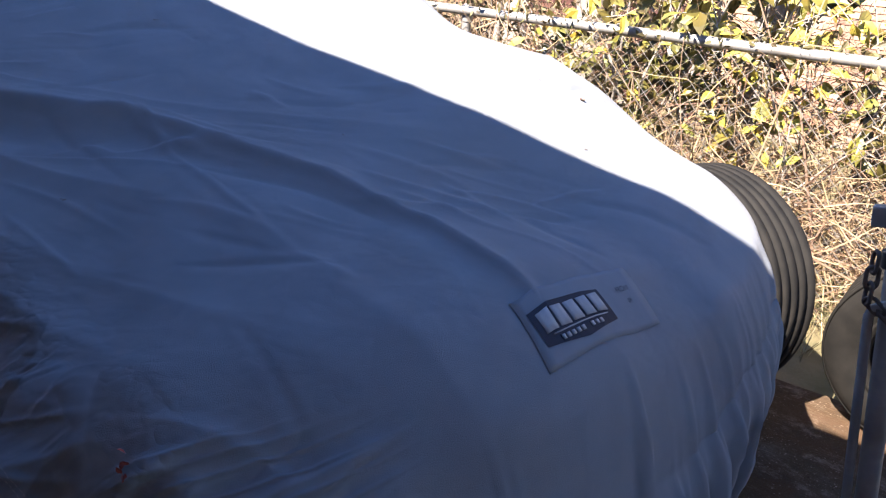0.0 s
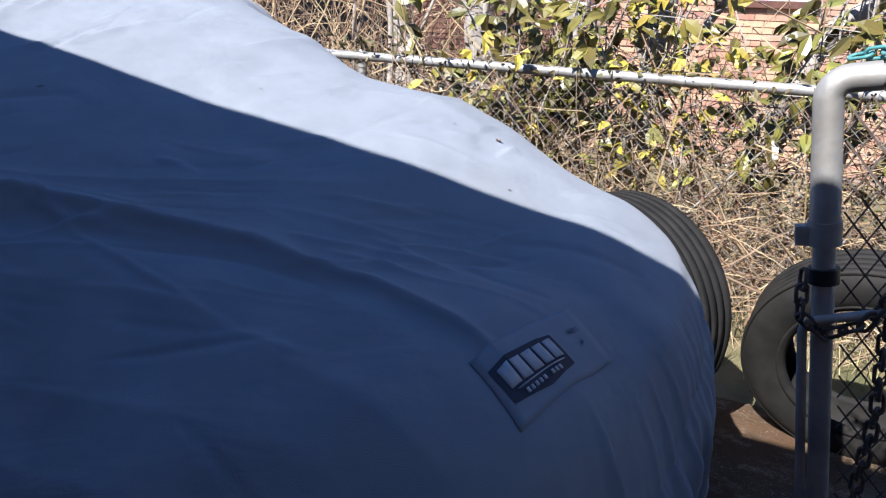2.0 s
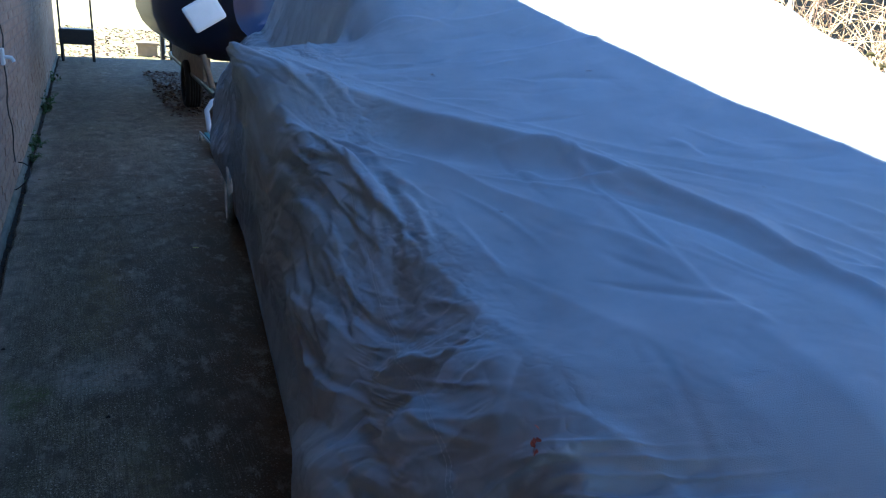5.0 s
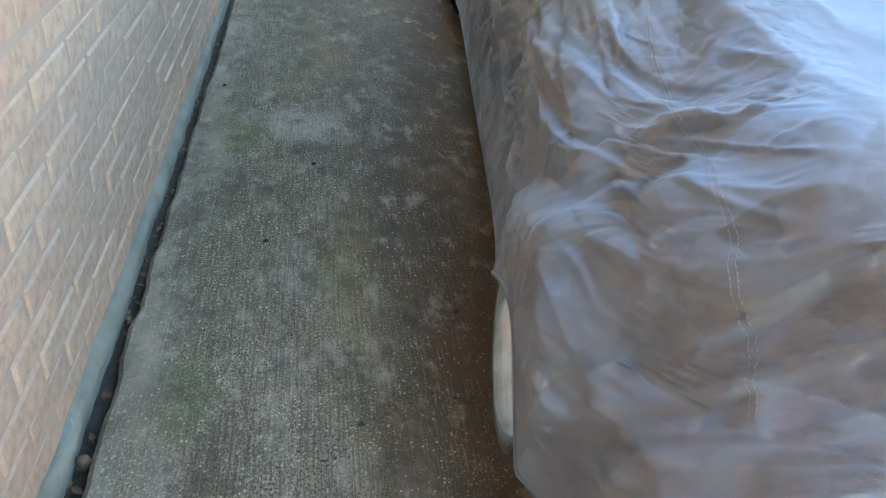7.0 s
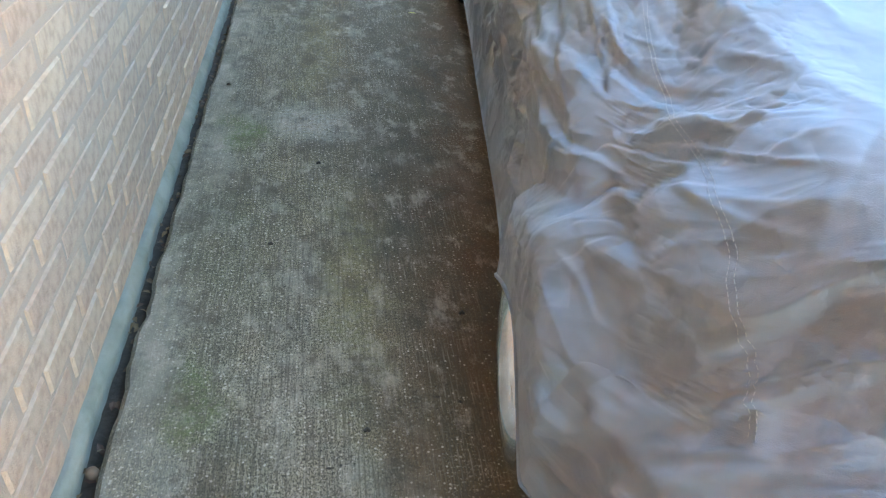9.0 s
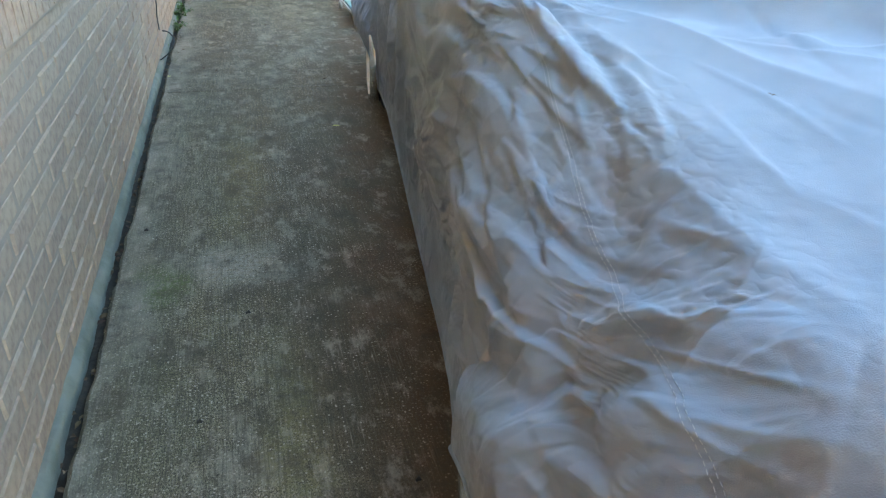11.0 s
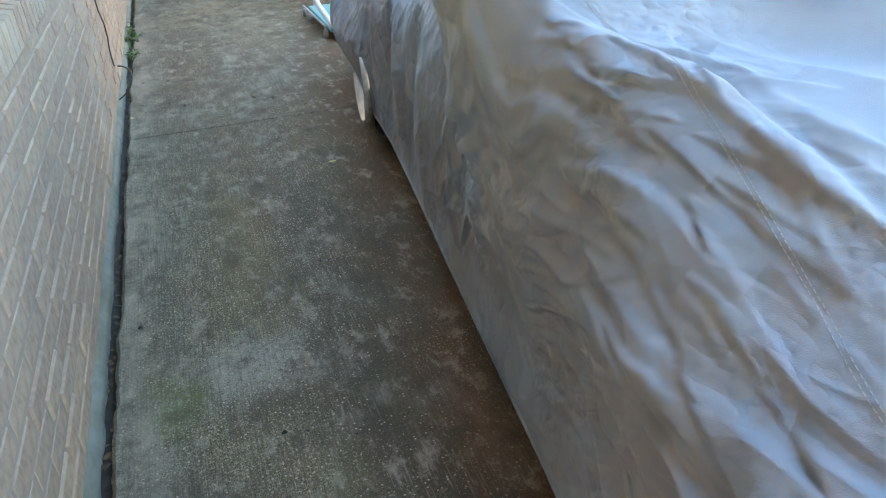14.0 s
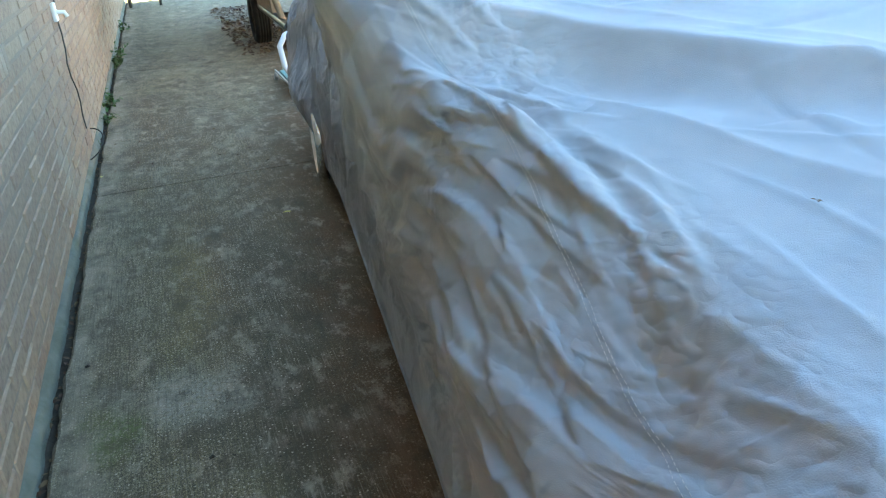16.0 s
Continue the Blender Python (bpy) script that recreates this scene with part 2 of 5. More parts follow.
def concrete():
    """Broom-finished concrete with algae, rust-brown drip stains, pale cleaned patches and a painted fall of light from
    near to far.
    """
    m = bpy.data.materials.new("concrete")
    m.use_nodes = True
    nt = m.node_tree
    p = nt.nodes["Principled BSDF"]
    p.inputs["Roughness"].default_value = 0.93
    p.inputs["Specular IOR Level"].default_value = 0.3
    tc = nt.nodes.new("ShaderNodeTexCoord")

    def mapped(sx, sy, sz=1.0):
        mp = nt.nodes.new("ShaderNodeMapping")
        mp.inputs["Scale"].default_value = (sx, sy, sz)
        nt.links.new(tc.outputs["Object"], mp.inputs["Vector"])
        return mp.outputs[0]

    def noise_of(vec, sc, det, lo, hi, rg=0.6):
        n = nt.nodes.new("ShaderNodeTexNoise")
        n.inputs["Scale"].default_value = sc
        n.inputs["Detail"].default_value = det
        n.inputs["Roughness"].default_value = rg
        nt.links.new(vec, n.inputs["Vector"])
        r = nt.nodes.new("ShaderNodeMapRange")
        r.inputs["From Min"].default_value, r.inputs["From Max"].default_value = lo, hi
        nt.links.new(n.outputs["Fac"], r.inputs["Value"])
        return r.outputs["Result"]

    def mix(a, colour, fac):
        mx = nt.nodes.new("ShaderNodeMix")
        mx.data_type = "RGBA"
        mx.inputs["B"].default_value = (*colour, 1)
        nt.links.new(a, mx.inputs["A"])
        nt.links.new(fac, mx.inputs["Factor"])
        return mx.outputs["Result"]

    def maths(op, a, b):
        n = nt.nodes.new("ShaderNodeMath")
        n.operation = op
        n.use_clamp = True
        for q, v in enumerate((a, b)):
            if isinstance(v, (int, float)):
                n.inputs[q].default_value = v
            else:
                nt.links.new(v, n.inputs[q])
        return n.outputs[0]

    jit = nt.nodes.new("ShaderNodeTexNoise")
    jit.inputs["Scale"].default_value = 6
    jit.inputs["Detail"].default_value = 5
    nt.links.new(tc.outputs["Object"], jit.inputs["Vector"])
    wob = nt.nodes.new("ShaderNodeVectorMath")
    wob.operation = "MULTIPLY_ADD"
    wob.inputs[1].default_value = (0.28, 0.28, 0)
    nt.links.new(jit.outputs["Color"], wob.inputs[0])
    nt.links.new(tc.outputs["Object"], wob.inputs[2])

    def blob(x, y, rx, ry, amount):
        """A soft spot round a place of the drive."""
        v = nt.nodes.new("ShaderNodeVectorMath")
        v.operation = "SUBTRACT"
        v.inputs[1].default_value = (x + 0.14, y + 0.14, 0)
        nt.links.new(wob.outputs[0], v.inputs[0])
        sc = nt.nodes.new("ShaderNodeVectorMath")
        sc.operation = "MULTIPLY"
        sc.inputs[1].default_value = (1 / rx, 1 / ry, 0)
        nt.links.new(v.outputs[0], sc.inputs[0])
        ln = nt.nodes.new("ShaderNodeVectorMath")
        ln.operation = "LENGTH"
        nt.links.new(sc.outputs[0], ln.inputs[0])
        r = nt.nodes.new("ShaderNodeMapRange")
        r.interpolation_type = "SMOOTHSTEP"
        r.inputs["From Min"].default_value, r.inputs["From Max"].default_value = 1.0, 0.1
        r.inputs["To Max"].default_value = amount
        nt.links.new(ln.outputs["Value"], r.inputs["Value"])
        return r.outputs["Result"]

    base = nt.nodes.new("ShaderNodeRGB")
    base.outputs[0].default_value = (0.294, 0.284, 0.186, 1)
    out = base.outputs[0]
    out = mix(out, (0.173, 0.161, 0.109), noise_of(mapped(1, 0.45), 2.4, 6, 0.40, 0.66))
    out = mix(out, (0.147, 0.161, 0.085), noise_of(mapped(1, 0.6), 1.5, 5, 0.50, 0.74))
    out = mix(out, (0.416, 0.391, 0.278), noise_of(mapped(3.2, 1.7), 3.0, 8, 0.50, 0.74, 0.8))
    out = mix(out, (0.096, 0.089, 0.057), noise_of(mapped(3.6, 1.6), 2.4, 8, 0.50, 0.72, 0.8))
    out = mix(out, (0.112, 0.107, 0.071), noise_of(mapped(60, 26), 2.0, 5, 0.48, 0.60, 0.8))
    out = mix(out, (0.434, 0.408, 0.291), noise_of(mapped(70, 30), 1.7, 5, 0.55, 0.68, 0.8))
    out = mix(out, (0.226, 0.204, 0.075), maths("MULTIPLY", noise_of(mapped(1.6, 0.5), 2.6, 5, 0.5, 0.7), 0.5))
    # broad pale blob at y 0.75 and dark one at 4.6 paint the light's fall-off
    for x, y, rx, ry, am, c in ((0.16, 2.03, 0.14, 0.20, 0.38, (0.130, 0.161, 0.054)), (0.15, 0.80, 0.13, 0.2, 0.4, (0.112, 0.153, 0.041)), (0.40, 2.12, 0.22, 0.28, 0.55, (0.399, 0.400, 0.304)),
                                (0.1, 1.35, 0.3, 0.5, 0.3, (0.156, 0.170, 0.088)), (0.66, 1.85, 0.30, 0.7, 0.8, (0.080, 0.072, 0.050)), (0.06, 3.3, 0.14, 1.6, 0.5, (0.399, 0.382, 0.278)),
                                (0.68, 3.0, 0.34, 1.0, 0.65, (0.092, 0.082, 0.056)), (0.5, 5.6, 0.5, 0.6, 0.5, (0.069, 0.059, 0.041)), (0.42, 7.0, 0.25, 0.6, 0.5, (0.312, 0.264, 0.122)),
                                (0.25, 6.3, 0.5, 0.35, 0.5, (0.060, 0.056, 0.041)), (0.55, 4.6, 0.9, 2.6, 0.42, (0.105, 0.092, 0.060)), (0.45, 0.75, 0.55, 0.9, 0.45, (0.43, 0.41, 0.33)), (0.5, 3.2, 0.18, 1.4, 0.55, (0.22, 0.155, 0.070)), (0.35, 5.2, 0.35, 1.5, 0.5, (0.20, 0.135, 0.065)), (0.62, 0.55, 0.2, 0.6, 0.4, (0.20, 0.15, 0.07)), (0.9, 4.0, 0.28, 1.0, 0.6, (0.173, 0.107, 0.047))):
        out = mix(out, c, blob(x, y, rx, ry, am))
    # brown run-off along the cover's hem
    sep = nt.nodes.new("ShaderNodeSeparateXYZ")
    nt.links.new(wob.outputs[0], sep.inputs[0])
    line = nt.nodes.new("ShaderNodeMath")
    line.operation = "MULTIPLY_ADD"
    line.inputs[1].default_value = -0.115
    nt.links.new(sep.outputs["Y"], line.inputs[0])
    nt.links.new(sep.outputs["X"], line.inputs[2])
    band = nt.nodes.new("ShaderNodeMapRange")
    band.interpolation_type = "SMOOTHSTEP"
    band.inputs["From Min"].default_value, band.inputs["From Max"].default_value = 0.52, 0.80
    band.inputs["To Max"].default_value = 0.8
    nt.links.new(line.outputs[0], band.inputs["Value"])
    out = mix(out, (0.10, 0.072, 0.034), band.outputs["Result"])
    out = mix(out, (0.07, 0.066, 0.05), maths("MULTIPLY", noise_of(mapped(1.5, 0.8), 210, 3, 0.48, 0.56), 0.95))
    out = mix(out, (0.60, 0.58, 0.50), maths("MULTIPLY", noise_of(mapped(1, 1), 150, 3, 0.57, 0.64), 0.75))
    out = mix(out, (0.10, 0.095, 0.065), maths("MULTIPLY", noise_of(mapped(1, 0.8), 2.1, 9, 0.50, 0.60, 0.7), 0.6))
    out = mix(out, (0.38, 0.38, 0.33), maths("MULTIPLY", noise_of(mapped(1.3, 0.9), 2.9, 9, 0.53, 0.64, 0.7), 0.55))
    # patchy darker centre, growing towards the cover's hem, and broom marks
    mid_dark = nt.nodes.new("ShaderNodeMapRange")
    mid_dark.interpolation_type = "SMOOTHSTEP"
    mid_dark.inputs["From Min"].default_value, mid_dark.inputs["From Max"].default_value = 0.36, 0.72
    nt.links.new(line.outputs[0], mid_dark.inputs["Value"])
    out = mix(out, (0.085, 0.072, 0.043), maths("MULTIPLY", maths("MULTIPLY", mid_dark.outputs["Result"], noise_of(mapped(1, 0.7), 2.6, 6, 0.34, 0.58)), 0.75))
    out = mix(out, (0.085, 0.08, 0.062), maths("MULTIPLY", noise_of(mapped(170, 5), 1.0, 4, 0.48, 0.60), 0.6))
    out = mix(out, (0.44, 0.43, 0.37), maths("MULTIPLY", maths("MULTIPLY", noise_of(mapped(210, 9), 1.0, 4, 0.54, 0.66), 0.45), noise_of(tc.outputs["Object"], 5, 5, 0.42, 0.6)))
    # exposed sand grains
    vo = nt.nodes.new("ShaderNodeTexVoronoi")
    vo.inputs["Scale"].default_value = 95
    nt.links.new(tc.outputs["Object"], vo.inputs["Vector"])
    gr = nt.nodes.new("ShaderNodeMapRange")
    gr.inputs["From Min"].default_value, gr.inputs["From Max"].default_value = 0.30, 0.2
    gr.inputs["To Max"].default_value = 1.0
    nt.links.new(vo.outputs["Distance"], gr.inputs["Value"])
    vc = nt.nodes.new("ShaderNodeSeparateColor")
    nt.links.new(vo.outputs["Color"], vc.inputs[0])
    pick = maths("GREATER_THAN", vc.outputs[0], 0.72)
    spots = maths("MULTIPLY", maths("MULTIPLY", gr.outputs["Result"], pick), noise_of(tc.outputs["Object"], 6, 4, 0.36, 0.52))
    out = mix(out, (0.50, 0.48, 0.42), spots)
    dark = maths("MULTIPLY", noise_of(tc.outputs["Object"], 60, 3, 0.60, 0.70), noise_of(tc.outputs["Object"], 7, 3, 0.45, 0.6))
    out = mix(out, (0.025, 0.023, 0.02), dark)
    out = mix(out, (0.115, 0.066, 0.03), maths("MULTIPLY", maths("MULTIPLY", band.outputs["Result"], maths("ADD", noise_of(mapped(1, 0.6), 4.0, 8, 0.38, 0.62), 0.15)), 0.72))
    edge = nt.nodes.new("ShaderNodeMapRange")
    edge.interpolation_type = "SMOOTHSTEP"
    edge.inputs["From Min"].default_value, edge.inputs["From Max"].default_value = 0.36, 0.14
    nt.links.new(sep.outputs["X"], edge.inputs["Value"])
    out = mix(out, (0.42, 0.42, 0.37), maths("MULTIPLY", maths("MULTIPLY", edge.outputs["Result"], noise_of(mapped(1, 0.5), 3.0, 7, 0.40, 0.60)), 0.6))
    for x, y, rx, ry, am, c in ((0.16, 2.03, 0.13, 0.17, 0.75, (0.12, 0.17, 0.05)), (0.15, 0.80, 0.09, 0.13, 0.5, (0.10, 0.16, 0.035)), (0.40, 2.12, 0.24, 0.26, 0.6, (0.40, 0.42, 0.40)),
                                (0.42, 2.9, 0.14, 0.9, 0.5, (0.24, 0.21, 0.09)), (0.50, 1.2, 0.12, 0.8, 0.5, (0.24, 0.23, 0.10))):
        out = mix(out, c, maths("MULTIPLY", blob(x, y, rx, ry, am), noise_of(tc.outputs["Object"], 60, 5, 0.35, 0.6)))
    out = mix(out, (0.07, 0.062, 0.045), maths("MULTIPLY", noise_of(mapped(1, 0.8), 6.5, 9, 0.50, 0.62, 0.75), 0.6))
    out = mix(out, (0.50, 0.48, 0.42), maths("MULTIPLY", noise_of(mapped(1.2, 0.7), 8.5, 9, 0.53, 0.66, 0.78), 0.5))
    warm = nt.nodes.new("ShaderNodeMix")
    warm.data_type = "RGBA"
    warm.blend_type = "MULTIPLY"
    warm.inputs[0].default_value = 1.0
    warm.inputs[7].default_value = (0.80, 0.655, 0.57, 1)
    nt.links.new(out, warm.inputs[6])
    nt.links.new(warm.outputs[2], p.inputs["Base Color"])
    hgt = nt.nodes.new("ShaderNodeTexNoise")
    hgt.inputs["Scale"].default_value = 1.0
    hgt.inputs["Detail"].default_value = 7
    hgt.inputs["Roughness"].default_value = 0.7
    nt.links.new(mapped(260, 60, 100), hgt.inputs["Vector"])
    bp = nt.nodes.new("ShaderNodeBump")
    bp.inputs["Strength"].default_value = 0.8
    bp.inputs["Distance"].default_value = 0.004
    nt.links.new(hgt.outputs["Fac"], bp.inputs["Height"])
    nt.links.new(bp.outputs["Normal"], p.inputs["Normal"])
    return m


M_CONCRETE = concrete()
M_BRICK = material("brick_tan", (0.375, 0.252, 0.178), 0.9, second=(0.275, 0.18, 0.127), scale=45, third=(0.37, 0.289, 0.222), third_scale=3.0, bump=1.0, bump_scale=110, per_object=0.08)
M_BRICK_S = material("brick_tan_rest", (0.375, 0.252, 0.178), 0.9, second=(0.275, 0.18, 0.127), scale=45, third=(0.37, 0.289, 0.222), third_scale=3.0, bump=1.0, bump_scale=110, per_island=0.08)
M_MORTAR = material("mortar", (0.305, 0.216, 0.158), 0.95, second=(0.27, 0.205, 0.16), scale=14, bump=1.0, bump_scale=120)
M_LEDGE = material("ledge_mortar", (0.20, 0.20, 0.165), 0.95, second=(0.12, 0.125, 0.095), scale=12, third=(0.163, 0.148, 0.118), bump=1.0, bump_scale=90)
M_DIRT = material("dirt", (0.0444, 0.0311, 0.0222), 0.95, second=(0.0185, 0.0133, 0.00888), scale=30, bump=1.0, bump_scale=80)
M_RUBBER = material("tyre_rubber", (0.0133, 0.0126, 0.0118), 0.75, second=(0.0237, 0.0215, 0.0192), spec=0.2, scale=9, bump=0.3, bump_scale=200)
M_CHROME = material("chrome", (0.9, 0.89, 0.88), 0.08, 1.0, second=(0.6, 0.58, 0.55), scale=12)
M_GALV = material("galvanised_pipe", (0.407, 0.385, 0.348), 0.6, 0.45, second=(0.333, 0.333, 0.333), scale=40, third=(0.237, 0.222, 0.2), third_scale=6, bump=0.2)
M_WIRE = material("rusty_wire", (0.148, 0.126, 0.111), 0.6, 0.6, second=(0.0888, 0.0592, 0.0444), scale=30)
M_WIRE_FENCE = material("weathered_wire", (0.34, 0.318, 0.281), 0.55, 0.5, second=(0.222, 0.185, 0.148), scale=25)
M_BARK = material("pale_bark", (0.4, 0.363, 0.311), 0.95, second=(0.252, 0.215, 0.178), scale=14, bump=1.0, bump_scale=50)
M_TWIG = material("dry_twigs", (0.37, 0.266, 0.163), 0.9, second=(0.237, 0.155, 0.0888), scale=8, per_island=0.5)
M_LEAF = material("evergreen_leaves", (0.0962, 0.0925, 0.0207), 0.38, second=(0.222, 0.185, 0.037), scale=2.5, per_island=0.5)
M_LEAF_Y = material("yellow_leaves", (0.444, 0.34, 0.037), 0.5, second=(0.252, 0.222, 0.037), scale=3, per_island=0.35)
M_LEAF_SMALL = material("small_leaves", (0.0666, 0.0592, 0.0207), 0.6, second=(0.126, 0.0962, 0.037), scale=3, per_island=0.5)
M_GRASS = material("dry_lawn", (0.15, 0.125, 0.055), 0.95, second=(0.085, 0.088, 0.034), scale=5, third=(0.222, 0.178, 0.0962), third_scale=1.0, bump=1.0, bump_scale=30)
M_HOUSE = material("house_brick", (0.488, 0.296, 0.192), 0.9, second=(0.414, 0.229, 0.148), scale=10, bump=0.5, per_island=0.3)
# darker copy of the house brick; in the porch it carries the recess's shade
M_HOUSE_D = material("house_brick_darkened", (0.118, 0.0518, 0.037), 0.9, second=(0.074, 0.037, 0.0296), scale=10, bump=0.5, per_island=0.3)
M_WHITE = material("white_paint", (0.78, 0.78, 0.77), 0.5, second=(0.70, 0.70, 0.69), scale=5)
M_ROOF = material("eave_paint", (0.16, 0.13, 0.10), 0.8, second=(0.12, 0.10, 0.08), scale=4)
M_INK = material("navy_ink", (0.012, 0.014, 0.03), 0.7, second=(0.02, 0.022, 0.04), scale=60)
M_PRINT = material("light_print", (0.42, 0.42, 0.43), 0.8, second=(0.36, 0.36, 0.37), scale=40)
M_CAR_BODY = material("car_paint", (0.0222, 0.0222, 0.0244), 0.3, second=(0.0185, 0.0185, 0.0185), scale=5)
M_NAVY = material("navy_hull", (0.00888, 0.0148, 0.0518), 0.35, second=(0.0148, 0.0222, 0.0666), scale=5)
# black metal parts, also the painted shade of the porch and carport walls
M_BLACK = material("black_metal_and_shade", (0.0111, 0.0111, 0.0111), 0.5, second=(0.0222, 0.0185, 0.0148), scale=20)
M_DRYLEAF = material("dry_leaves", (0.118, 0.0666, 0.037), 0.85, second=(0.0666, 0.037, 0.0222), scale=10, per_island=0.5)
M_MOSS = material("weed_green", (0.0518, 0.0888, 0.0185), 0.7, second=(0.074, 0.111, 0.0222), scale=8, per_island=0.4)
def glass():
    m = material("window_glass", (0.9, 0.93, 0.93), 0.03)
    m.node_tree.nodes["Principled BSDF"].inputs["Transmission Weight"].default_value = 1.0
    return m


M_GLASS = glass()
M_CLAY = material("pale_clay", (0.37, 0.296, 0.222), 0.8, second=(0.311, 0.244, 0.185), scale=8)
M_PATCH = material("label_cloth", (0.237, 0.255, 0.287), 0.88, second=(0.218, 0.235, 0.266), scale=20, spec=0.3)
M_THREAD = material("seam_thread", (0.326, 0.333, 0.34), 0.8, second=(0.281, 0.281, 0.281), scale=120)
M_WOOD = material("grey_wood", (0.222, 0.163, 0.104), 0.8, second=(0.148, 0.104, 0.0666), scale=10, bump=0.4)
M_CASTOR = material("castor_rubber", (0.259, 0.244, 0.229), 0.6, second=(0.185, 0.178, 0.163), scale=30)
M_BROWN = material("brown_paint", (0.104, 0.037, 0.0222), 0.6, second=(0.074, 0.0296, 0.0185), scale=10)
M_TEAL = material("teal_chain", (0.074, 0.237, 0.237), 0.45, second=(0.118, 0.266, 0.266), scale=60)
M_PINK = material("red_petal", (0.296, 0.0592, 0.037), 0.7, second=(0.222, 0.037, 0.0222), scale=40)

# ---- ground and drive ----
ground = mesh_object("ground", [(-400, -400, -0.06), (400, -400, -0.06), (400, 400, -0.06), (-400, 400, -0.06)], [(0, 1, 2, 3)], M_GRASS)
tagged(ground, "dry winter lawn with pale grass", "ground", kind="structure")


def slab(y0, y1, x0=0.0, x1=3.35):
    """A cast concrete slab with a worn, uneven wall-side edge."""
    n = 160
    ys = np.linspace(y0, y1, n)
    verts, faces = [], []
    for y in ys:
        j = 0.006 * float(vnoise(y * 7, 3.1)) + 0.004 * float(vnoise(y * 31, 8.1))
        verts += [(x0 + j, y, -0.12), (x0 + j, y, -0.012), (x0 + 0.012 + j, y, 0.0), (x1 - 0.01, y, 0.0), (x1, y, -0.01), (x1, y, -0.12)]
    for i in range(n - 1):
        for k in range(5):
            faces.append((i * 6 + k, (i + 1) * 6 + k, (i + 1) * 6 + k + 1, i * 6 + k + 1))
    faces.append((0, 1, 2, 3, 4, 5))
    faces.append(tuple((n - 1) * 6 + k for k in range(5, -1, -1)))
    return mesh_object("slab", verts, faces, M_CONCRETE)


drive = empty("driveway")
tagged(drive, "stained grey concrete driveway with straight saw joints", "driveway", kind="structure")
JOINTS = [-3.0, 0.45, 4.14, 7.72, 11.3, 14.8]
for a, b in zip(JOINTS, JOINTS[1:]):
    s = slab(a + 0.004, b - 0.004)
    s.parent = drive
bed = part("joint_fill", box((-0.6, -3, -0.2), (3.34, 14.8, -0.035)), M_DIRT, drive, "dark dirt in the joints")

# ---- house wall along the drive ----
WALL_X = -0.045
wb = bmesh.new()
for lo, hi in (((-0.24, -12.0, -0.1), (-0.005, 1.08, 2.7)), ((-0.24, 3.12, -0.1), (-0.005, 15.3, 2.7)), ((-0.24, 1.08, -0.1), (-0.005, 3.12, 0.88)), ((-0.24, 1.08, 2.1), (-0.005, 3.12, 2.7))):
    box_bm(wb, (WALL_X + lo[0], lo[1], lo[2]), (WALL_X + hi[0], hi[1], hi[2]))
wall = part("wall_west", wb, M_MORTAR)
part("room_back", box((-3.0, 0.6, 0.4), (-2.9, 3.6, 2.6)), M_ROOF, wall)
tagged(wall, "tan brick house wall with smeared mortar", "wall", kind="structure")


def ledge():
    n = 500
    ys = np.linspace(-4, 15, n)
    prof = [(-0.052, 0.032), (-0.042, 0.028), (-0.034, 0.018), (-0.030, 0.0), (-0.034, -0.06)]
    verts, faces = [], []
    for y in ys:
        for k, (x, z) in enumerate(prof):
            j = 0.006 * float(vnoise(y * 9, k * 0.6)) + 0.004 * float(vnoise(y * 40, k * 1.7))
            verts.append((x + j * 0.8, y, z + j))
    m = len(prof)
    for i in range(n - 1):
        for k in range(m - 1):
            faces.append((i * m + k, i * m + k + 1, (i + 1) * m + k + 1, (i + 1) * m + k))
    return mesh_object("footing_ledge", verts, faces, M_LEDGE, wall, "grey-green mortar ledge at the wall's foot", True)


ledge()
roof = empty("house_roof")
tagged(roof, "low painted eave of the brick house", "roof", kind="structure")
EAVE_X, EAVE_Z = 0.75, 2.40
part("soffit", box((-5, -12.3, EAVE_Z), (EAVE_X - 0.02, 15.5, EAVE_Z + 0.03)), M_ROOF, roof)
part("fascia", box((EAVE_X - 0.02, -12.3, EAVE_Z - 0.02), (EAVE_X, 15.5, EAVE_Z + 0.16)), M_WHITE, roof)
part("roof_slope", box((-6, -12.3, 0), (0, 15.5, 0.03), m=Matrix.Translation((EAVE_X, 0, EAVE_Z + 0.13)) @ Matrix.Rotation(radians(18), 4, "Y")), M_BLACK, roof)

# ---- the covered car ----
MIRROR_TIP = (1.94, -1.21, 1.215)
FOLD_U = [0.05, 0.24, 0.52, 0.78, 1.16, 1.30, 1.94]
FOLD_V = [-0.33, -0.26, -0.22, -0.25, -0.44, -0.58, -1.15]


def shoulder(u, v):
    """The hood falls a little towards the fender's edge, then the sheet turns down over it."""
    g = -0.87 - 0.05 * smooth(0.9, 1.4, u) - v
    bend = 0.5 * (g + np.sqrt(g * g + 0.0009))
    return 0.20 * np.clip(-0.50 - v, 0, 0.42) * (1 - smooth(0.8, 1.4, u)) + 1.25 * bend * (1 - 0.40 * smooth(0.9, 1.5, u)) * (1 - smooth(1.5, 2.0, u))


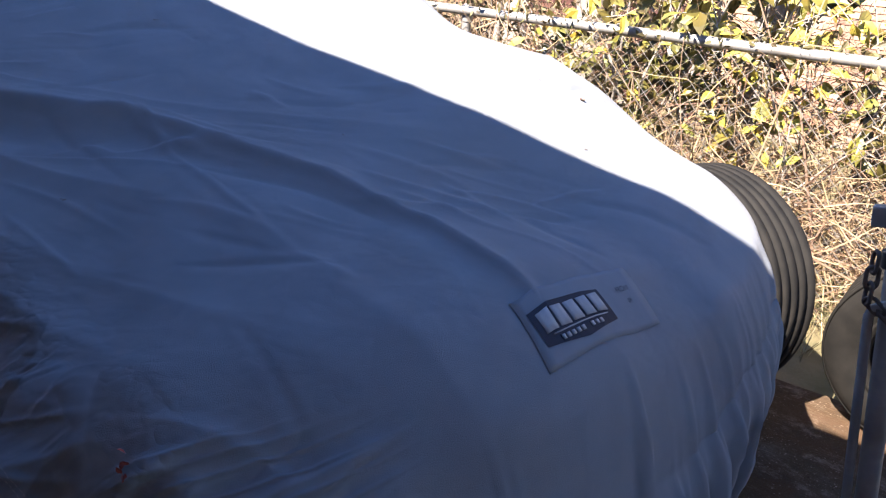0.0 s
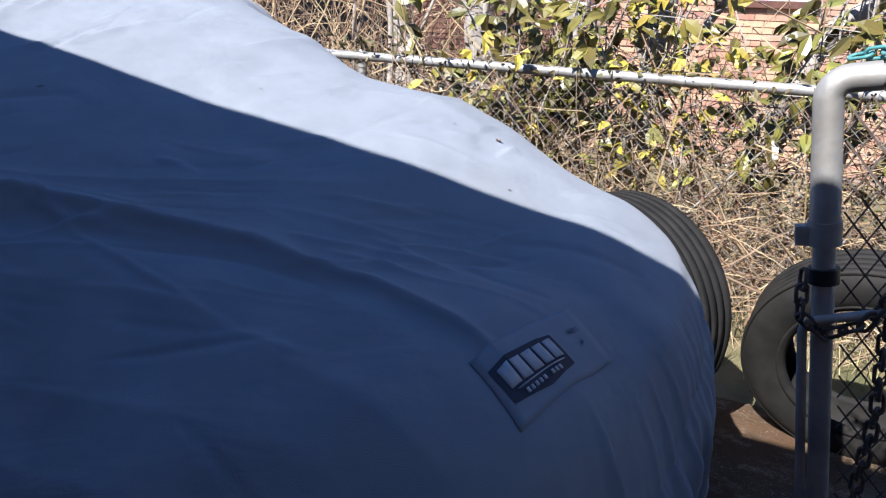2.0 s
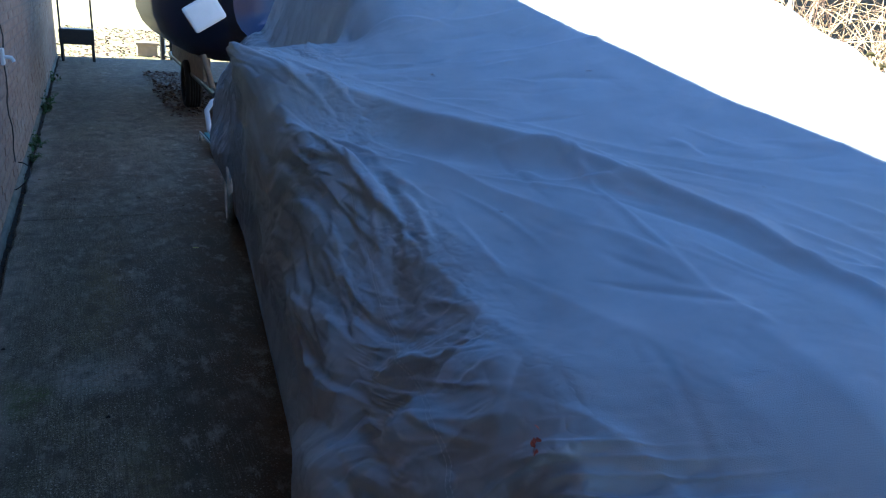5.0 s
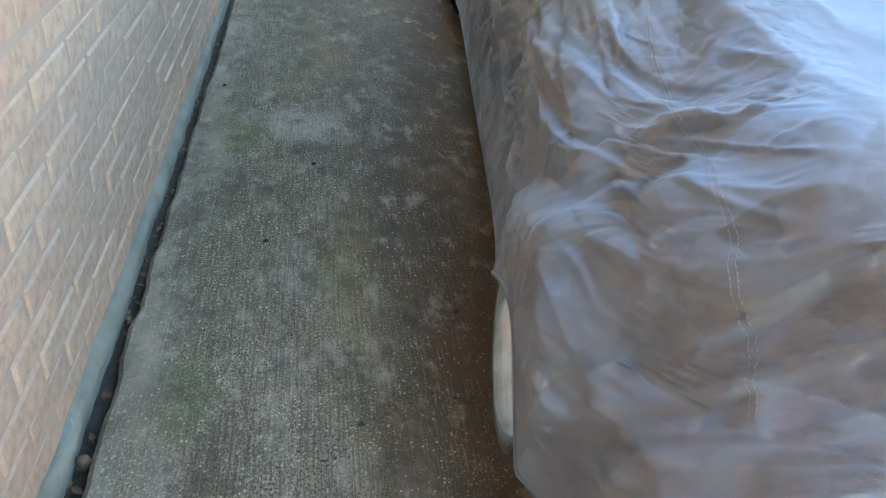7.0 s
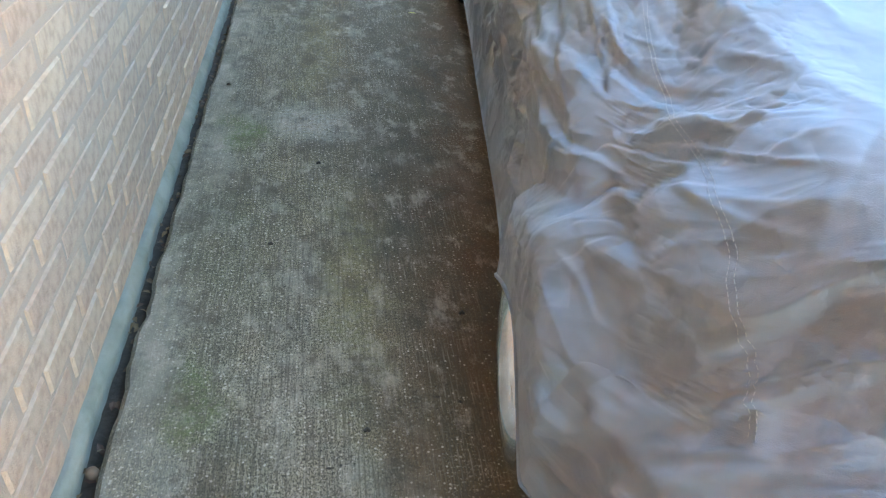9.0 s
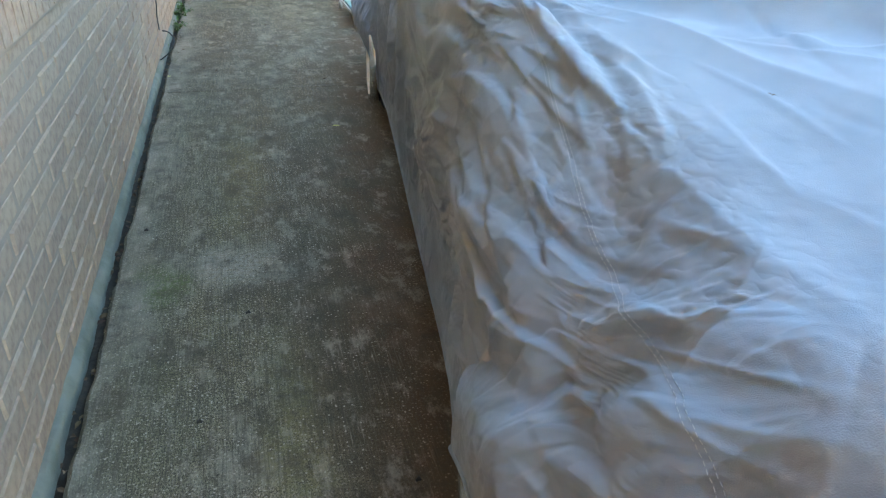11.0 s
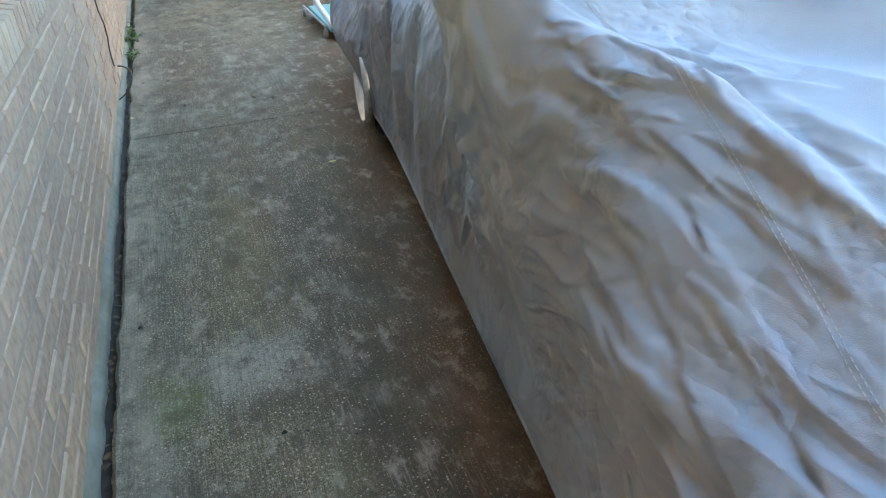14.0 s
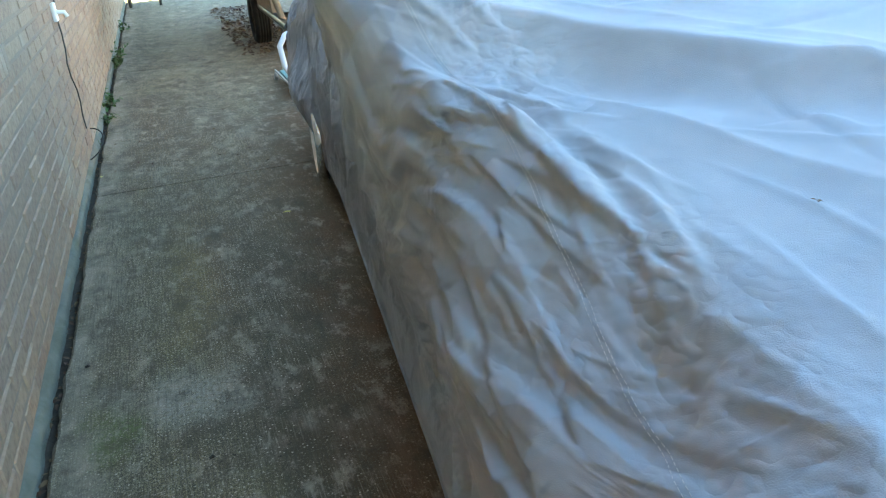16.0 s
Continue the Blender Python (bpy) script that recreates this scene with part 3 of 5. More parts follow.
def body_top(u, v):
    """The hood rises to the windscreen and lies lower on the wall side; the cabin stands on it."""
    uh = np.minimum(u, 1.75)
    us = np.minimum(u, 1.45)
    vc = np.clip(v, -0.95, 0.62)
    z = 0.870 + 0.142 * uh + 0.173 * us * vc + 0.0475 * vc ** 2 + 0.060 * uh ** 2
    d = np.clip(u - front_edge(np.clip(v / CAR_W, -1, 1)), 0, 9)
    z = z + 0.03 * smooth(0.7, 0.3, u) - (0.05 + 0.12 * smooth(0.35, -0.1, v)) * (np.clip(0.32 - d, 0, 1) / 0.32) ** 2 - 0.9 * np.clip(v - 0.64, 0, 1) ** 2
    z = z - shoulder(u, v) + 0.015 * smooth(0.1, 0.4, v) * smooth(1.3, 0.8, u) - smooth(0.8, 0.4, u) * 0.06 * np.where(v < 0.2, np.exp(-((v - 0.2) / 0.22) ** 2), 1.0)
    z = z - 0.035 * smooth(0.38, 0.1, u) * smooth(0.2, 0.4, v)
    z = z - 1.2 * np.clip(v - 0.45, 0, 1) ** 2 * smooth(0.9, 1.2, u) * (1 - smooth(1.6, 1.9, u))
    z = z - 0.25 * smooth(4.3, 5.3, u)
    roof_z = np.interp(u, [1.2, 1.4, 1.6, 1.8, 2.0, 2.3, 2.8, 3.5, 4.2, 4.8, 5.2], [1.10, 1.27, 1.37, 1.43, 1.49, 1.58, 1.62, 1.60, 1.52, 1.3, 1.0])
    roof_z = roof_z - 0.26 * np.clip(0.45 - v, 0, 1.2) * (1 - smooth(1.6, 3.0, u))
    gap = roof_z - z
    lift = 0.5 * (gap + np.sqrt(gap * gap + 0.0016)) * smooth(1.1, 1.5, u)
    z = z + lift * smooth(-0.88, -0.70, v) * (1 - smooth(0.50, 0.80, v))
    # slack pocket behind the mirror, below the side windows
    pocket = smooth(2.20, 2.30, u) * (1 - smooth(3.3, 3.9, u)) * smooth(-0.70, -0.86, v)
    z = z - 0.16 * pocket
    # low shelf from the windscreen pillar to the mirror
    du = u - 2.16 + 0.5 * (np.abs(v) - 0.82)
    shelf = np.exp(-(du / np.where(du > 0, 0.045, 0.22)) ** 2) * smooth(-0.60, -0.80, v)
    return z + shelf * np.clip(1.21 - z, -0.08, 0.4)


def front_edge(b):
    deep, e = np.where(b > 0, 0.56, 0.58), np.where(b > 0, 2.6, 2.2)
    return deep * (1 - np.clip(1 - np.abs(b) ** e, 0, 1) ** (1 / e))


def rear_edge(b):
    return 0.25 * (1 - (1 - np.abs(b) ** 3.0) ** (1 / 3.0))


def pleats(x, y, seed, sharp=1.0):
    """Sharp crests along the zero lines of a noise, from 0 to 1."""
    return np.clip(1 - np.abs(vnoise(x, y, seed)) * 2.2, 0, 1) ** sharp


def fold_family(u, w, rise, seed):
    """Straight sharp folds of several sizes that rise by that much for each metre towards the nose."""
    size = math.hypot(1, rise)
    cross0, along0 = (w + rise * u) / size, (rise * w - u) / size
    bend = 0.020 * vnoise(u * 2.3 + seed, w * 2.3, 8.8) + 0.004 * vnoise(u * 8, w * 8, 2.8 + seed)
    out = np.zeros_like(u)
    for k, (lam, along, tilt, gain, sharp) in enumerate(((0.20, 1.2, 0.0, 0.22, 1.0), (0.11, 1.6, 0.10, 0.40, 1.0), (0.070, 2.4, -0.18, 0.75, 1.1), (0.065, 2.2, 0.28, 0.75, 1.1), (0.042, 4.5, -0.35, 0.95, 1.1), (0.038, 5.0, 0.5, 0.95, 1.1), (0.027, 8.0, -0.7, 0.9, 1.2), (0.022, 8.0, 0.1, 0.9, 1.2))):
        cross = cross0 + tilt * along0 + bend
        patch = smooth(-0.30, 0.20, vnoise(u * 3.2 + 5 * k + seed, w * 3.2, 3.3 * k + 1)) if k > 1 else 1.0
        out = out + gain * 0.19 * lam * patch * (pleats(cross / lam + 3.7 * k, along0 * along + 2 * k, 1.9 * k + 0.4 + seed, sharp) - 0.35)
    return out


def creases(u, w):
    """Straight pinched folds, steep on one side and easy on the other: long ones behind the wheel arch, shorter ones across the fender."""
    rc = np.random.default_rng(71)
    out = np.zeros_like(u)
    for k in range(270):
        cu, cw = rc.uniform(0.15, 2.05), rc.uniform(-0.62, 0.20)
        ahead = cu < 0.95 + rc.normal(0, 0.08)
        small = rc.random() < 0.5
        ang = math.atan2(1.5 if ahead else 0.40, -1) + rc.normal(0, 0.28 if ahead or small else 0.13)
        if small:
            ln, wd = rc.uniform(0.04, 0.11), rc.uniform(0.008, 0.015)
        elif ahead:
            ln, wd = rc.uniform(0.12, 0.30), rc.uniform(0.013, 0.032)
        else:
            ln, wd = rc.uniform(0.20, 0.50), rc.uniform(0.012, 0.030)
        hh = wd * rc.uniform(0.45, 0.85) * rc.choice((1.0, 1.0, -0.7))
        bow, flip = rc.normal(0, 0.35), rc.choice((1.0, 1.0, 1.0, -1.0))
        near = np.nonzero((np.abs(u - cu) < ln + 0.06) & (np.abs(w - cw) < ln + 0.06))
        x, y = u[near] - cu, w[near] - cw
        a = x * math.cos(ang) + y * math.sin(ang)
        d = flip * (-x * math.sin(ang) + y * math.cos(ang) + bow * a * a)
        taper = np.clip(1 - (a / ln) ** 2, 0, 1)
        ww = wd * (0.4 + 0.6 * taper)
        out[near] += hh * taper * np.where(d > 0, np.clip(1 - d / (0.5 * ww), 0, 1), np.clip(1 + d / (2.8 * ww), 0, 1))
    return 0.05 * np.tanh(out / 0.05)


def side_relief(u, w):
    """Folds of the hanging side: long and low behind the wheel arch, steep across the fender, upright behind the mirror; w runs up the sheet."""
    front, back = smooth(1.08, 0.82, u), smooth(1.95, 2.15, u)
    wide = fold_family(u, w, 1.6, 3.0) * front + 0.5 * fold_family(u, w, 0.40, 11.0) * (1 - front) * (1 - back) + fold_family(u, w, 12.0, 17.0) * back * 0.6
    taut = 1 - 0.6 * np.exp(-((u - 1.80) / 0.20) ** 2)
    return taut * (0.9 * wide + 0.9 * creases(u, w))


def folds_top(u, v):
    """Tension folds that fan out from the mirror, and slack wrinkles."""
    vr = np.interp(u, FOLD_U, FOLD_V)
    slope = np.gradient(np.interp(np.linspace(0, 2, 201), FOLD_U, FOLD_V), 0.01)
    k = np.interp(u, np.linspace(0, 2, 201), slope)
    d = (v - vr) / np.sqrt(1 + k * k)
    live = smooth(0.12, 0.30, u) * (1 - smooth(1.85, 1.98, u))
    w = np.interp(u, [0.2, 0.8, 1.4, 1.9], [0.022, 0.030, 0.055, 0.05])
    h = np.interp(u, [0.2, 0.8, 1.4, 1.9], [0.014, 0.021, 0.040, 0.048])
    z = live * h * (np.where(d > 0, np.exp(-np.abs(d / (1.3 * w)) ** 1.4), np.exp(-np.abs(d / (0.55 * w)) ** 1.2)) - np.interp(u, [0.2, 0.7, 1.1, 1.5], [0.05, 0.2, 0.45, 0.75]) * np.exp(-((d + 1.6 * w) / (1.2 * w)) ** 2))
    tu, tv = MIRROR_TIP[0], -1.1
    for eu, ev, hh, ww in ((0.55, -0.78, 0.009, 0.04), (1.05, -0.96, 0.006, 0.03), (0.85, -0.52, 0.008, 0.03), (0.75, 0.15, 0.006, 0.03), (0.3, -0.6, 0.006, 0.05)):
        du, dv = eu - tu, ev - tv
        ln = math.hypot(du, dv)
        s = ((u - tu) * du + (v - tv) * dv) / ln
        dd = ((u - tu) * -dv + (v - tv) * du) / ln + 0.015 * np.sin(s * 4.1 + eu * 9)
        wv = ww * (0.6 + 0.5 * np.clip(s / ln, 0, 1.2))
        along = smooth(0.05, 0.25, s) * (1 - smooth(ln * 0.75, ln * 1.1, s))
        z += along * hh * (np.exp(-np.abs(dd / wv) * 1.4) - 0.4 * np.exp(-((dd - 2.0 * wv) / (1.6 * wv)) ** 2))
    z += 0.008 * vnoise(u * 2.2 + 5, v * 3.1, 2.2) + 0.005 * vnoise(u * 6 + v * 3, v * 9 - u * 3, 1.3)
    rc = np.random.default_rng(44)
    for _ in range(150):
        cu, cv = rc.uniform(0.3, 2.1), rc.uniform(-1.0, 0.3) if rc.random() < 0.8 else rc.uniform(0.3, 0.8)
        fan = math.atan2(-1.1 - cv, MIRROR_TIP[0] - cu)
        ang = fan + rc.normal(0, 0.30)
        ln, wd = rc.uniform(0.05, 0.22), rc.uniform(0.008, 0.026)
        hh = wd * rc.uniform(0.22, 0.5) * rc.choice((1, 1, -0.7))
        a = (u - cu) * math.cos(ang) + (v - cv) * math.sin(ang)
        d = -(u - cu) * math.sin(ang) + (v - cv) * math.cos(ang) + rc.normal(0, 0.7) * a * a
        taper = np.clip(1 - (a / ln) ** 2, 0, 1)
        w = wd * (0.35 + 0.65 * taper)
        z = z + hh * taper * np.where(d > 0, np.clip(1 - d / w, 0, 1) ** 1.3, np.clip(1 + d / (w * 1.9), 0, 1) ** 1.6)
    # the cabin side behind the pillar hangs crumpled
    z += 0.020 * vnoise(u * 7, v * 7, 3.3) * smooth(2.3, 2.5, u) * smooth(-0.5, -0.7, v)
    # pale creases by the far windscreen corner
    dd = (v - 0.62) + (u - 1.42) * 0.75
    z += 0.012 * np.exp(-(dd / 0.02) ** 2) * smooth(0.75, 1.0, u) * (1 - smooth(1.4, 1.5, u))
    return z


def front_drop(d):
    """How far the sheet has turned down at a distance d behind the nose's edge."""
    g = 0.065 - d
    k = 1 - np.clip(d / 0.03, 0, 1)
    return 1.35 * 0.5 * (g + np.sqrt(g * g + 0.0003)) + 0.03 * (1 - np.sqrt(np.clip(1 - k * k, 0, 1)))


def front_pleats(v, d):
    """Narrow upright pleats of the sheet that hangs down at the nose; d is the way down from the bend."""
    rc = np.random.default_rng(19)
    out = np.zeros_like(v)
    for cv in np.arange(-0.88, 0.88, 0.042):
        cv = cv + rc.normal(0, 0.012)
        lean, start = rc.normal(0, 0.10), rc.uniform(0.0, 0.10)
        wd = rc.uniform(0.010, 0.022)
        hh = wd * rc.uniform(0.5, 1.0)
        x = v - cv - lean * d
        grow = smooth(start, start + 0.12, d)
        ww = wd * (0.5 + 0.5 * grow)
        out += hh * grow * np.where(x > 0, np.clip(1 - x / (0.6 * ww), 0, 1), np.clip(1 + x / (1.6 * ww), 0, 1))
    return out


def build_cover():
    na, nb, nh = 1150, 260, 160
    a = np.linspace(0, 1, na) ** 1.6
    b = np.sin(np.linspace(-1, 1, nb) * math.pi / 2)
    b = 0.75 * np.linspace(-1, 1, nb) + 0.25 * b
    b = b - 0.18 * (1 - b * b)
    A, B = np.meshgrid(a, b, indexing="ij")
    uf = front_edge(B)
    ur = CAR_L - rear_edge(B)
    U = uf + A * (ur - uf)
    V = B * CAR_W
    d_side = CAR_W - np.abs(V)
    d_front = (U - uf) * 1.0 / np.sqrt(1 + np.clip(np.gradient(uf, axis=1) / (np.gradient(V, axis=1) + 1e-9), -1.2, 1.2) ** 2)
    d_rear = ur - U
    R = 0.11
    Z = body_top(U, V) + folds_top(U, V)
    RW = R - 0.10 * (V < 0) * (1 - smooth(1.5, 2.0, U))
    for d, rr in ((d_side, RW), (d_rear, R)):
        k = 1 - np.clip(d / rr, 0, 1)
        Z = Z - rr * (1 - np.sqrt(np.clip(1 - k * k, 0, 1)))
    nose_part = 1 - 0.85 * smooth(-0.62, -0.88, V)
    Z = Z - front_drop(d_front) * nose_part
    # crumpling runs over the edge from the hanging side, and dies away on the hood
    in_edge = np.minimum(d_side, d_front)
    creased = (V < 0) * (0.05 + 0.95 * smooth(0.17, 0.10, in_edge)) * smooth(0.7, 0.35, in_edge) * smooth(-0.55, -0.75, V)
    relief_top = creased * side_relief(U, in_edge * 1.7)
    relief_top = relief_top + 0.0016 * (V < 0) * smooth(0.012, 0.008, np.abs(d_side - 0.052)) * smooth(2.0, 1.8, U)
    relief_top = relief_top + (d_front < 0.11) * front_pleats(V, 0.11 - d_front) * smooth(-0.72, -0.6, V)
    # perimeter, once round
    idx = [(i, 0) for i in range(na)] + [(na - 1, j) for j in range(1, nb)] + [(i, nb - 1) for i in range(na - 2, -1, -1)] + [(0, j) for j in range(nb - 2, 0, -1)]
    pi = np.array(idx)
    pu, pv, pz = U[pi[:, 0], pi[:, 1]], V[pi[:, 0], pi[:, 1]], Z[pi[:, 0], pi[:, 1]]
    n = len(idx)
    # outward normals, smoothed round the corners
    du = np.roll(pu, -3) - np.roll(pu, 3)
    dv = np.roll(pv, -3) - np.roll(pv, 3)
    nu, nv = -dv, du
    for _ in range(6):
        nu = (np.roll(nu, 1) + nu + np.roll(nu, -1)) / 3
        nv = (np.roll(nv, 1) + nv + np.roll(nv, -1)) / 3
    ln = np.hypot(nu, nv) + 1e-9
    nu, nv = nu / ln, nv / ln
    flip = np.sign(np.mean(nu * (pu - CAR_L / 2) + nv * pv))
    nu, nv = nu * flip, nv * flip
    step = np.hypot(np.roll(pu, -1) - pu, np.roll(pv, -1) - pv)
    s = np.cumsum(step)
    hs = np.linspace(0, 1, nh + 1)[1:] ** 0.9
    H, S = np.meshgrid(hs, s, indexing="ij")
    PU, PV, PZ, NU, NV = (np.broadcast_to(q, H.shape) for q in (pu, pv, pz, nu, nv))
    hem = 0.15 + 0.010 * vnoise(s * 1.3, s * 0 + 3.3) + 0.003 * vnoise(s * 8, s * 0 + 1.3)
    wheel_f = np.exp(-((pu - 0.84) / 0.34) ** 2) * (pv < 0)
    wheel_r = np.exp(-((pu - 4.02) / 0.34) ** 2) * (pv < 0)
    hem = hem + 0.18 * wheel_f ** 1.5 + 0.17 * smooth(3.8, 4.1, pu) * (pv < 0)
    HEM = np.broadcast_to(hem, H.shape)
    Zc = PZ * (1 - H) + HEM * H
    nose = smooth(0.7, 0.25, PU)
    wall_side = (PV < 0) * 1.0
    drop = np.clip(PZ - Zc, 0, 9)
    reach = 0.055 + 0.068 * wheel_f + 0.03 * smooth(3.2, 4.0, PU) * wall_side
    flare = reach * (1 - np.exp(-drop * 0.75 / reach)) + 0.10 * wheel_r * np.exp(-((Zc - 0.46) / 0.16) ** 2) + 0.06 * smooth(4.0, 4.3, PU) * wall_side * np.sin(H * math.pi)
    flare = flare - nose * (1 - wheel_f) * 0.03 * H
    # the fender's bulge ends in one long fold over the wheel arch, and the sheet tucks in below it
    crest = np.interp(PU, [0.55, 0.85, 1.0, 1.2, 1.37, 1.6, 1.9], [0.60, 0.62, 0.70, 0.70, 0.65, 0.60, 0.56]) + 0.02 * vnoise(PU * 4, PU * 0 + 1.1)
    dz = Zc - crest
    tuck = np.where(dz > 0, np.exp(-(dz / 0.10) ** 2), np.clip(1 + dz / 0.07, -0.9, 1)) * smooth(0.75, 1.05, PU) * smooth(1.95, 1.6, PU)
    tuck = tuck * wall_side * smooth(1.0, 0.75, H)
    relief_hang = side_relief(PU, Zc - PZ) * wall_side * smooth(-0.55, -0.75, PV) * (1 - 0.97 * smooth(0.65, 0.97, H))
    q1, q2 = S * 0.9 + Zc * 0.5, -S * 0.35 + Zc * 1.1
    relief_hang = relief_hang + front_pleats(PV, 0.11 + PZ - Zc) * smooth(0.25, 0.12, PU) * smooth(-0.72, -0.6, PV)
    bill = vnoise(S * 1.5, Zc * 2.6, 9.1)
    soft = vnoise(PU * 2.3 - Zc * 3.2, PU * 3.0 + Zc * 4.1, 3.1)
    amp = smooth(0.0, 0.2, H)
    tail = 1 - 0.85 * smooth(0.82, 1.0, H) * wall_side
    off = flare + 0.018 * tuck + amp * tail * (0.008 * bill + 0.005 * soft + 0.003 * vnoise(q1 * 17, q2 * 21, 5.0))
    ring = smooth(0.38, 0.24, np.hypot(PU - 0.82, Zc - 0.275)) * wall_side
    off = np.maximum(off, 0.110 * ring)
    relief_hang = relief_hang * (1 - 0.6 * ring)
    pleat = (np.abs(np.sin(S * 31 + 2.2 * vnoise(S * 2, Zc * 0.6, 6.6))) - 0.5) * 1.2 + np.sin(S * 83 + 1.5) * 0.3
    corner = smooth(0.30, 0.05, PU)
    off = off + corner * 0.020 * smooth(0.0, 0.35, H) * pleat
    # hanging folds behind the mirror
    off = off + wall_side * smooth(2.0, 2.25, PU) * (1 - smooth(3.4, 3.7, PU)) * np.sin(H * math.pi) * (0.022 * np.sin(PU * 15) + 0.010 * np.sin(PU * 31 + 1))
    CU, CV = PU + NU * off, PV + NV * off
    # the sheet is drawn out to the mirror
    tip = np.array(MIRROR_TIP)

    def tent(u, v, z):
        back = u > tip[0]
        d = np.sqrt(((u - tip[0]) * np.where(back, 2.6, 0.95)) ** 2 + (np.clip(v + 1.0, 0, 9) * 2.2) ** 2 + (np.clip(tip[2] - 0.14 - z, 0, 9) * 0.95) ** 2)
        w = np.clip(1 - d / 0.72, 0, 1) ** 1.8
        w = np.where(v < 0, w, 0)
        low = smooth(0.75, 1.0, z)
        return u, v + (tip[1] + 1.02) * w, z + np.clip(tip[2] - z, 0, 0.30) * w * low

    U2, V2, Z2 = tent(U, V, Z)
    CU, CV, Zc = tent(CU, CV, Zc)
    top = np.stack([U2, V2, Z2], -1).reshape(-1, 3)
    cur = np.stack([CU, CV, Zc], -1).reshape(-1, 3)
    allp = np.concatenate([top, cur])
    P = np.array(NOSE)[None] + allp[:, :1] * np.array(AX)[None] + allp[:, 1:2] * np.array(AY)[None] + allp[:, 2:] * np.array([[0, 0, 1.0]])
    faces = []
    ii, jj = np.meshgrid(np.arange(na - 1), np.arange(nb - 1), indexing="ij")
    q = (ii * nb + jj).ravel()
    faces.append(np.stack([q, q + nb, q + nb + 1, q + 1], -1))
    per = pi[:, 0] * nb + pi[:, 1]
    prev = per
    base = na * nb
    for k in range(nh):
        cur_i = base + k * n + np.arange(n)
        faces.append(np.stack([prev, cur_i, np.roll(cur_i, -1), np.roll(prev, -1)], -1))
        prev = cur_i
    F = np.concatenate(faces)
    # ease the turn from the top into the hanging side, then crumple the whole side along its own normals
    relief = np.concatenate([relief_top.ravel(), relief_hang.ravel()])
    depth = np.concatenate([in_edge.ravel(), drop.ravel()])
    on_wall = np.concatenate([(V < 0).ravel(), (PV < 0).ravel()])
    ease = (on_wall * smooth(0.10, 0.05, depth) * 0.5)[:, None]
    ends = np.concatenate([F, np.roll(F, -1, axis=1)]).ravel(), np.concatenate([np.roll(F, -1, axis=1), F]).ravel()
    live = ease[ends[0], 0] > 0
    ea, eb = ends[0][live], ends[1][live]
    count = np.maximum(np.bincount(ea, minlength=len(P)), 1)[:, None]
    for _ in range(40):
        mean = np.stack([np.bincount(ea, P[eb, q], len(P)) for q in range(3)], -1) / count
        P = P + ease * np.where(ease > 0, mean - P, 0)
    across_, along_ = P[F[:, 2]] - P[F[:, 0]], P[F[:, 3]] - P[F[:, 1]]
    fn = np.cross(across_, along_)
    vn = np.stack([np.bincount(F.ravel(), np.repeat(fn[:, q], 4), len(P)) for q in range(3)], -1)
    vn = vn / (np.linalg.norm(vn, axis=1, keepdims=True) + 1e-12)
    vn = vn * np.sign(vn[na * nb // 2, 2])
    P = P + vn * relief[:, None]
    me = bpy.data.meshes.new("cover")
    me.vertices.add(len(P))
    me.vertices.foreach_set("co", P.astype(np.float32).ravel())
    me.loops.add(len(F) * 4)
    me.loops.foreach_set("vertex_index", F.ravel().astype(np.int32))
    me.polygons.add(len(F))
    me.polygons.foreach_set("loop_start", np.arange(0, len(F) * 4, 4, dtype=np.int32))
    me.polygons.foreach_set("use_smooth", np.ones(len(F), dtype=bool))
    me.update(calc_edges=True)
    me.validate()
    me.materials.append(M_COVER)
    ob = new("car_cover", me)
    th = ob.modifiers.new("cloth", "SOLIDIFY")
    th.thickness = 0.003
    th.offset = -1
    th.use_rim_only = True
    grid_top = P[:na * nb].reshape(na, nb, 3)
    grid_hang = P[na * nb:].reshape(nh, n, 3)
    return ob, grid_top, grid_hang, V[0]


cover, TOP_GRID, HANG_GRID, ROW_V = build_cover()
tagged(cover, "grey wrinkled cloth cover draped over a parked car", "car cover")

# ---- wheels under the cover ----
def tyre(name, r, width, rim, parent=None, mat=M_RUBBER):
    """A tyre about z, with grooved tread and rounded sidewalls."""
    h = width / 2
    prof = [(rim, -h * 0.72), (rim + 0.012, -h * 0.86), (rim + (r - rim) * 0.35, -h * 1.0), (rim + (r - rim) * 0.7, -h * 1.02), (r - 0.018, -h * 0.9), (r - 0.004, -h * 0.76)]
    for k in range(5):
        x = -h * 0.70 + k * h * 0.32
        prof += [(r, x), (r, x + h * 0.22), (r - 0.008, x + h * 0.235), (r - 0.008, x + h * 0.30)]
    prof += [(r, h * 0.74)]
    prof += [(r - 0.004, h * 0.78), (r - 0.018, h * 0.9), (rim + (r - rim) * 0.7, h * 1.02), (rim + (r - rim) * 0.35, h * 1.0), (rim + 0.012, h * 0.86), (rim, h * 0.72)]
    prof += [(rim + 0.02, h * 0.6), (r - 0.03, h * 0.6), (r - 0.03, -h * 0.6), (rim + 0.02, -h * 0.6)]
    return lathe(name, prof, mat, parent, 72, closed=True)


WHEEL_DISH = 0.046


